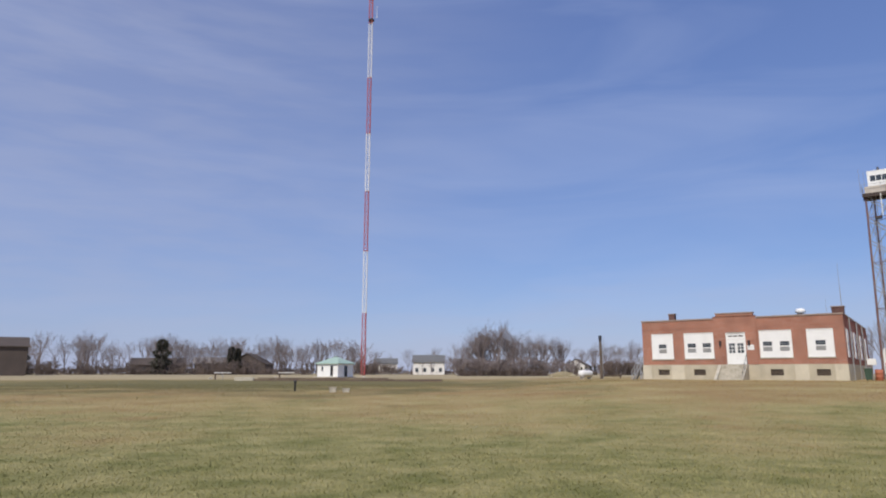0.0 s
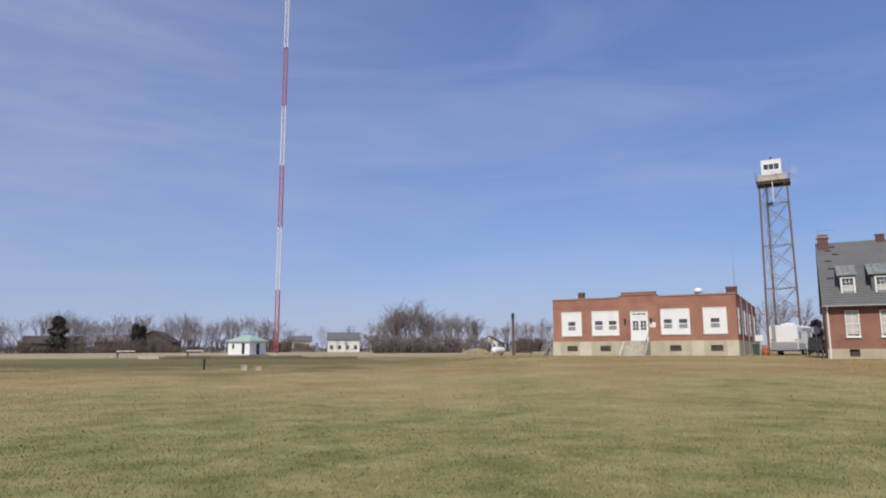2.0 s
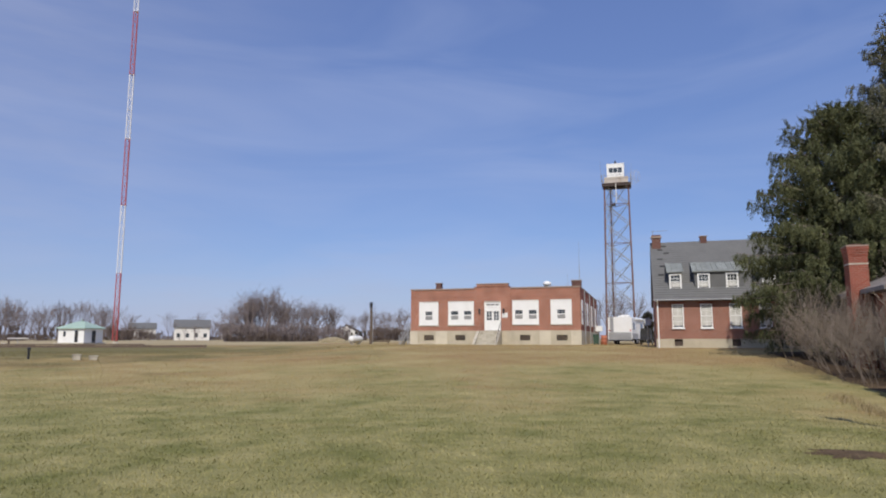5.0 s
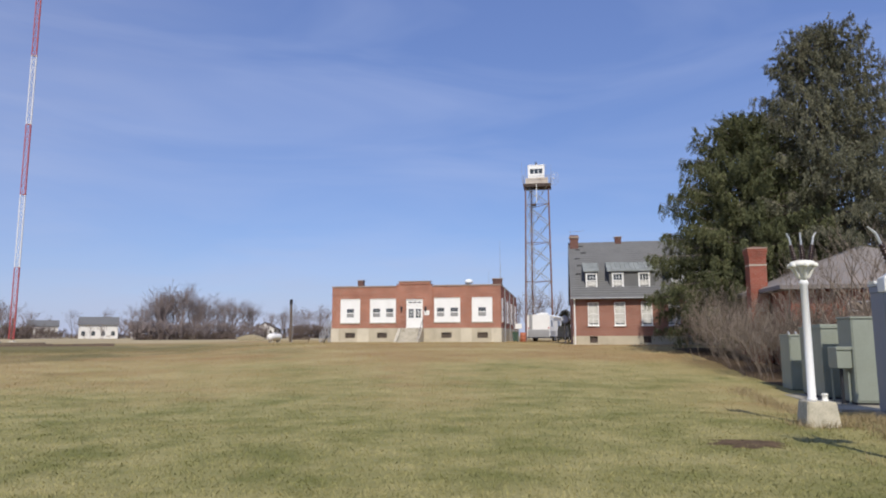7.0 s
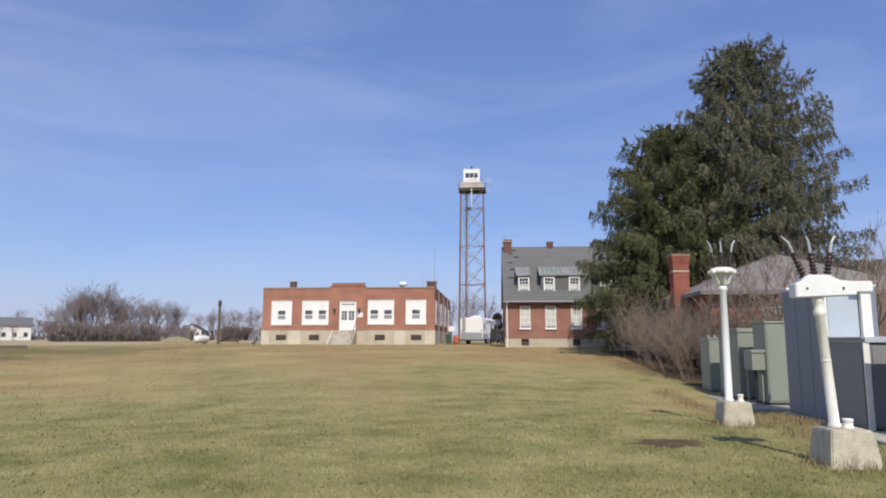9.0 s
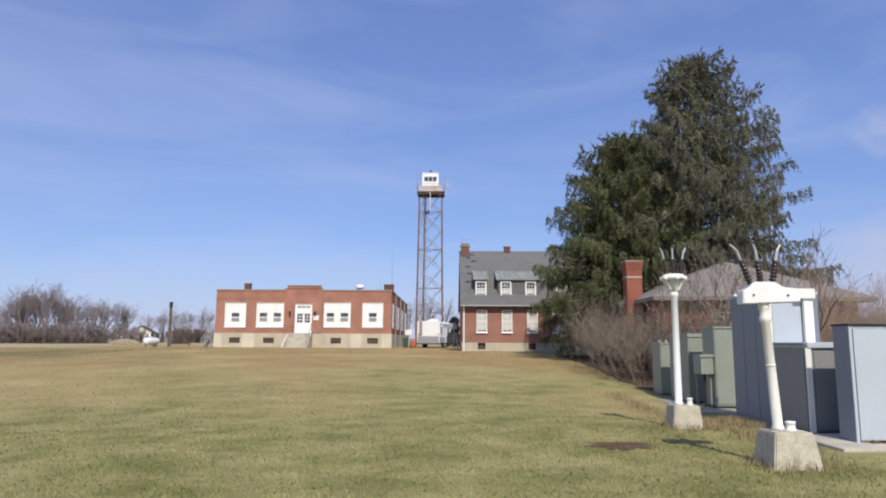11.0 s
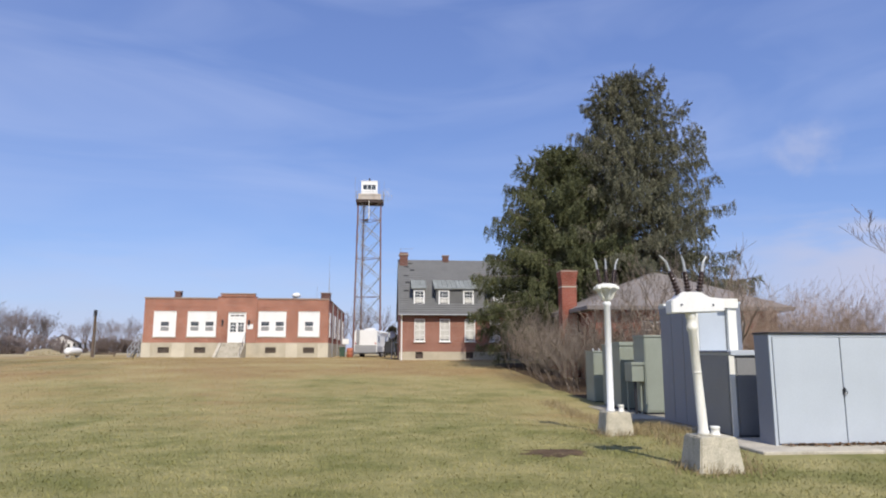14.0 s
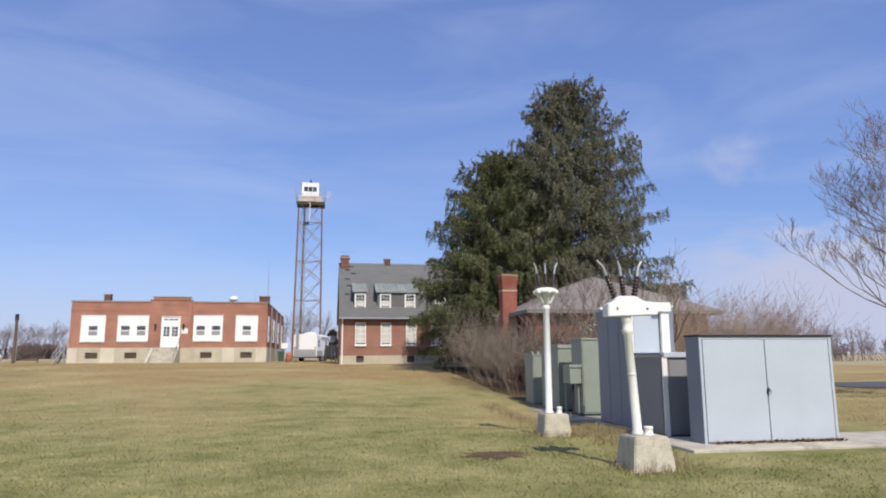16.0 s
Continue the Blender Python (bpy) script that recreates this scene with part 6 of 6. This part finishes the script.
    # small patch of bare soil in the lawn
    bm = B()
    n = 52
    ring, mid = [], []
    for i in range(n):
        a = 2 * math.pi * i / n
        q = 1 + 0.75 * noise.noise((math.cos(a) * 2.6, math.sin(a) * 2.6, 4.0)) + 0.35 * noise.noise((math.cos(a) * 8, math.sin(a) * 8, 1.0))
        ring.append(bm.verts.new((0.46 * q * math.cos(a), 0.38 * q * math.sin(a), 0.004)))
        mid.append(bm.verts.new((0.28 * q * math.cos(a), 0.23 * q * math.sin(a), 0.02 + 0.02 * noise.noise((i * 0.9, 2.0, 0.0)))))
    for i in range(n):
        bm.faces.new((ring[i], ring[(i + 1) % n], mid[(i + 1) % n], mid[i]))
    bm.faces.new(mid)
    p = uv(2.78, 10.75)
    solo("bare_soil_patch", bm, M_SOIL, pose(p.x, p.y, ground_z(p.x, p.y) + 0.002, 0, 0, GRID), "dark bare soil patch in the lawn", "soil")


M_LEAF = foliage_mat("dead_leaf", (0.10, 0.06, 0.035), (0.30, 0.19, 0.10), 0.9)
M_DRY = foliage_mat("dry_straw", (0.22, 0.17, 0.085), (0.42, 0.34, 0.20), 0.9)
M_HEAP = foliage_mat("bleached_straw", (0.46, 0.39, 0.25), (0.68, 0.60, 0.42), 0.9)
M_REDRUST = mat("faded_orange_red", (0.40, 0.13, 0.07), 0.7, 0.15, 4, 30, 0.05)
M_BIN = mat("dark_green_plastic", (0.035, 0.07, 0.045), 0.5, 0.1, 4, 30, 0.03)
mast()
hut()
site_things()


# ---- distance: houses, barns, evergreens ----
def far_house(az, r, w, d, wall_h, rise, wall_m, roof_m, label, turn=0.0, floors=2):
    t = thing("far_house", polar(az, r, None, -az + turn), label, "house", "houses beyond the field")
    n = max(2, int(w / 2.6))
    holes = [(-w / 2 + (i + 0.3) * w / n, -w / 2 + (i + 0.3) * w / n + 1.0, 0.9 + 2.6 * f, 2.2 + 2.6 * f) for i in range(n) for f in range(floors) if 2.3 + 2.6 * f < wall_h]
    part("wall", wall_with_holes(B(), -w / 2, w / 2, -1.0, wall_h, holes, 0, 0.2), wall_m, t)
    for h in holes:
        part("window", box(B(), h[0], h[1], 0.08, 0.12, h[2], h[3]), M_GLASS, t)
    for x in (-w / 2, w / 2 - 0.2):
        part("side_wall", prism_x(B(), [(0.2, -1.0), (d, -1.0), (d, wall_h), (d / 2, wall_h + rise - 0.15), (0.2, wall_h)], x, x + 0.2), wall_m, t)
    part("back_wall", box(B(), -w / 2, w / 2, d, d + 0.2, -1.0, wall_h), wall_m, t)
    part("roof", prism_x(B(), [(-0.4, wall_h - 0.1), (d / 2, wall_h + rise), (d + 0.6, wall_h - 0.1), (d + 0.6, wall_h - 0.3), (d / 2, wall_h + rise - 0.25), (-0.4, wall_h - 0.3)], -w / 2 - 0.3, w / 2 + 0.3), roof_m, t)


far_house(-1.35, 225, 10.5, 9, 4.3, 2.3, M_SIDING, M_SHINGLE, "two-storey pale sided house with a dark roof")
far_house(-5.0, 262, 9.0, 8, 4.2, 2.0, M_SIDING, M_SHINGLE, "pale sided house half hidden by brush")
far_house(1.35, 232, 3.6, 6, 4.0, 1.5, M_SIDING, M_SHINGLE, "narrow pale sided house behind the thicket")
far_house(12.0, 200, 6.4, 6, 2.7, 1.9, M_SIDING, M_BARN, "pale house with a gable to the field", 82)
far_house(-23.0, 240, 17.0, 10, 3.2, 2.2, M_BARN, M_BARN, "long brown house among the trees", 0, 1)
far_house(-14.6, 228, 9.5, 12, 3.4, 3.4, M_BARN, M_BARN, "dark brown barn with a gable to the field", 75, 1)
far_house(-18.5, 240, 16.0, 9, 3.8, 2.0, M_BARN, M_ROOFB, "brown house behind bare trees", 0, 1)
far_house(-34.0, 160, 12.0, 10, 6.0, 1.9, M_BARN, M_BARN, "large dark brown barn at the field's edge", 0, 0)
far_house(81.5, 185, 14.0, 9, 3.4, 1.6, M_SIDING, M_ROOFB, "low pale house beyond the road", 10, 1)


def far_evergreen(az, r, h, w, seed):
    """A slim dark evergreen, built of drooping sprays."""
    rng = np.random.default_rng(seed)
    t = thing("evergreen", polar(az, r), "dark columnar evergreen at the wood's edge", "tree", "far evergreens")
    part("trunk", rod(B(), (0, 0, -0.3), (0, 0, h * 0.9), 0.2, 0.03, 6), M_BARK, t)
    k = 1500
    f = rng.uniform(0.03, 1, k)
    a = rng.uniform(0, 2 * math.pi, k)
    q = w * (1 - f) ** 0.42 * np.sqrt(rng.uniform(0.1, 1, k)) * (0.8 + 0.25 * np.sin(f * 23))
    P = np.stack([q * np.cos(a), q * np.sin(a), f * h], 1)
    D = np.stack([np.cos(a), np.sin(a), rng.uniform(-0.9, 0.5, k)], 1) * (rng.uniform(0.4, 0.9, k) * min(1.0, w / 1.5))[:, None]
    X = np.cross(D, rng.normal(0, 1, (k, 3)))
    X = X / np.linalg.norm(X, axis=1)[:, None] * 0.22 * min(1.0, w / 1.5)
    v = np.stack([P - X, P + X, P + D], 1).reshape(-1, 3)
    c = raw("crown", v, np.arange(3 * k).reshape(-1, 3), M_FARNEEDLE)
    c.parent = t
    tagged(c, kind="stuff")


for az, r, h, w, s in ((-22.85, 212, 10.2, 3.3, 1), (-17.6, 222, 8.5, 1.6, 2), (-17.1, 222, 8.0, 1.5, 3), (-32.2, 214, 7.5, 2.6, 4), (11.05, 186, 2.6, 0.38, 5), (11.45, 187, 2.2, 0.36, 6), (11.8, 187, 2.4, 0.36, 10), (12.2, 186, 2.4, 0.38, 7), (12.55, 188, 2.5, 0.38, 8), (36.25, 92, 4.0, 0.9, 9)):
    far_evergreen(az, r, h, w, s)


# ---- road beyond the cabinets ----
def road():
    bm = B()
    n = 24
    a, b = [], []
    for i in range(n + 1):
        u = 24.5 + 130 * i / n
        for lst, v in ((a, 27.0), (b, 33.0)):
            p = uv(u, v)
            lst.append(bm.verts.new((p.x, p.y, ground_z(p.x, p.y) + 0.03)))
    for i in range(n):
        bm.faces.new((a[i], a[i + 1], b[i + 1], b[i]))
    solo("road", bm, M_ASPHALT, Matrix.Identity(4), "grey asphalt road", "road", kind="structure")


road()


# ---- grass blades on the near lawn, straw tufts along the slabs ----
def grass():
    rng = np.random.default_rng(3)
    k = 320000
    r = 5.5 + (64 - 5.5) * rng.uniform(0, 1, k) ** 1.75
    az = np.radians(rng.uniform(-37, 84, k))
    # thinner cover all round the standpoint, so that the lawn has no edge
    k2 = 50000
    r = np.concatenate([r, 14 * np.sqrt(rng.uniform(0, 1, k2))])
    az = np.concatenate([az + rng.normal(0, 0.06, k), rng.uniform(0, 2 * math.pi, k2)])
    x, y = r * np.sin(az), r * np.cos(az)
    ca, sa = math.cos(radians(GRID)), math.sin(radians(GRID))
    u, v = x * ca + y * sa, -x * sa + y * ca
    keep = ~((u > 5.3) & (v > 9.8) & (v < 21.7) & (u < 12.6)) & ~((abs(u - 2.78) < 0.35) & (abs(v - 10.75) < 0.28))
    x, y, r = x[keep], y[keep], r[keep]
    k = len(x)
    gzs = np.array([ground_z(float(p), float(q)) for p, q in zip(x, y)])
    h = rng.uniform(0.015, 0.045, k) * (1 + 0.4 * (rng.uniform(0, 1, k) > 0.93))
    w = 0.0028 * np.sqrt(r) * rng.uniform(0.6, 1.3, k)
    a = rng.uniform(0, 2 * math.pi, k)
    lean = rng.normal(0, 0.6, (k, 2)) * h[:, None]
    P = np.stack([x, y, gzs - 0.005], 1)
    X = np.stack([np.cos(a) * w, np.sin(a) * w, np.zeros(k)], 1)
    T = P + np.stack([lean[:, 0], lean[:, 1], h], 1)
    vv = np.stack([P - X, P + X, T], 1).reshape(-1, 3)
    tagged(raw("grass_blades", vv, np.arange(3 * k).reshape(-1, 3), M_BLADE), "short green and straw lawn blades", "grass", kind="stuff")
    # dry tufts
    spots = [(5.2 + 0.1 * math.sin(i), 9.7 + i * 0.35) for i in range(34)] + [(5.9, 13.2 + 0.12 * i) for i in range(14)] + [(4.55 + 0.35 * math.cos(i), 13.1 + 0.35 * math.sin(i)) for i in range(8)] + [(4.5 + 0.4 * math.cos(i), 9.1 + 0.4 * math.sin(i)) for i in range(8)]
    vs = []
    for u, v in spots:
        for _ in range(70):
            p = uv(u + rng.normal(0, 0.16), v + rng.normal(0, 0.16))
            z = ground_z(p.x, p.y)
            hh, an = rng.uniform(0.05, 0.2), rng.uniform(0, 6.28)
            ln = rng.normal(0, 0.4, 2) * hh
            c, s = math.cos(an) * 0.007, math.sin(an) * 0.007
            vs += [(p.x - c, p.y - s, z), (p.x + c, p.y + s, z), (p.x + ln[0], p.y + ln[1], z + hh)]
    tagged(raw("dry_tufts", vs, np.arange(len(vs)).reshape(-1, 3), M_DRY), "dry straw tufts along the slabs", "grass", kind="stuff")

    # brown leaves blown against the foot of the double cabinet and the blocks
    vs = []
    for _ in range(380):
        u = 6.6 + 2.6 * rng.uniform(0, 1) ** 0.8
        p = uv(u, 10.92 - abs(rng.normal(0, 0.07)))
        a, l = rng.uniform(0, 6.28), rng.uniform(0.02, 0.05)
        z = 0.056 + rng.uniform(0, 0.035)
        d = Vector((math.cos(a), math.sin(a), rng.normal(0, 0.4))) * l
        e = Vector((-math.sin(a), math.cos(a), rng.normal(0, 0.4))) * l * 0.5
        c = Vector((p.x, p.y, z))
        vs += [tuple(c - d), tuple(c + e), tuple(c + d), tuple(c - d), tuple(c + d), tuple(c - e)]
    tagged(raw("dead_leaves", vs, np.arange(len(vs)).reshape(-1, 3), M_LEAF), "brown dead leaves at the cabinet's foot", "leaves", kind="stuff")


grass()
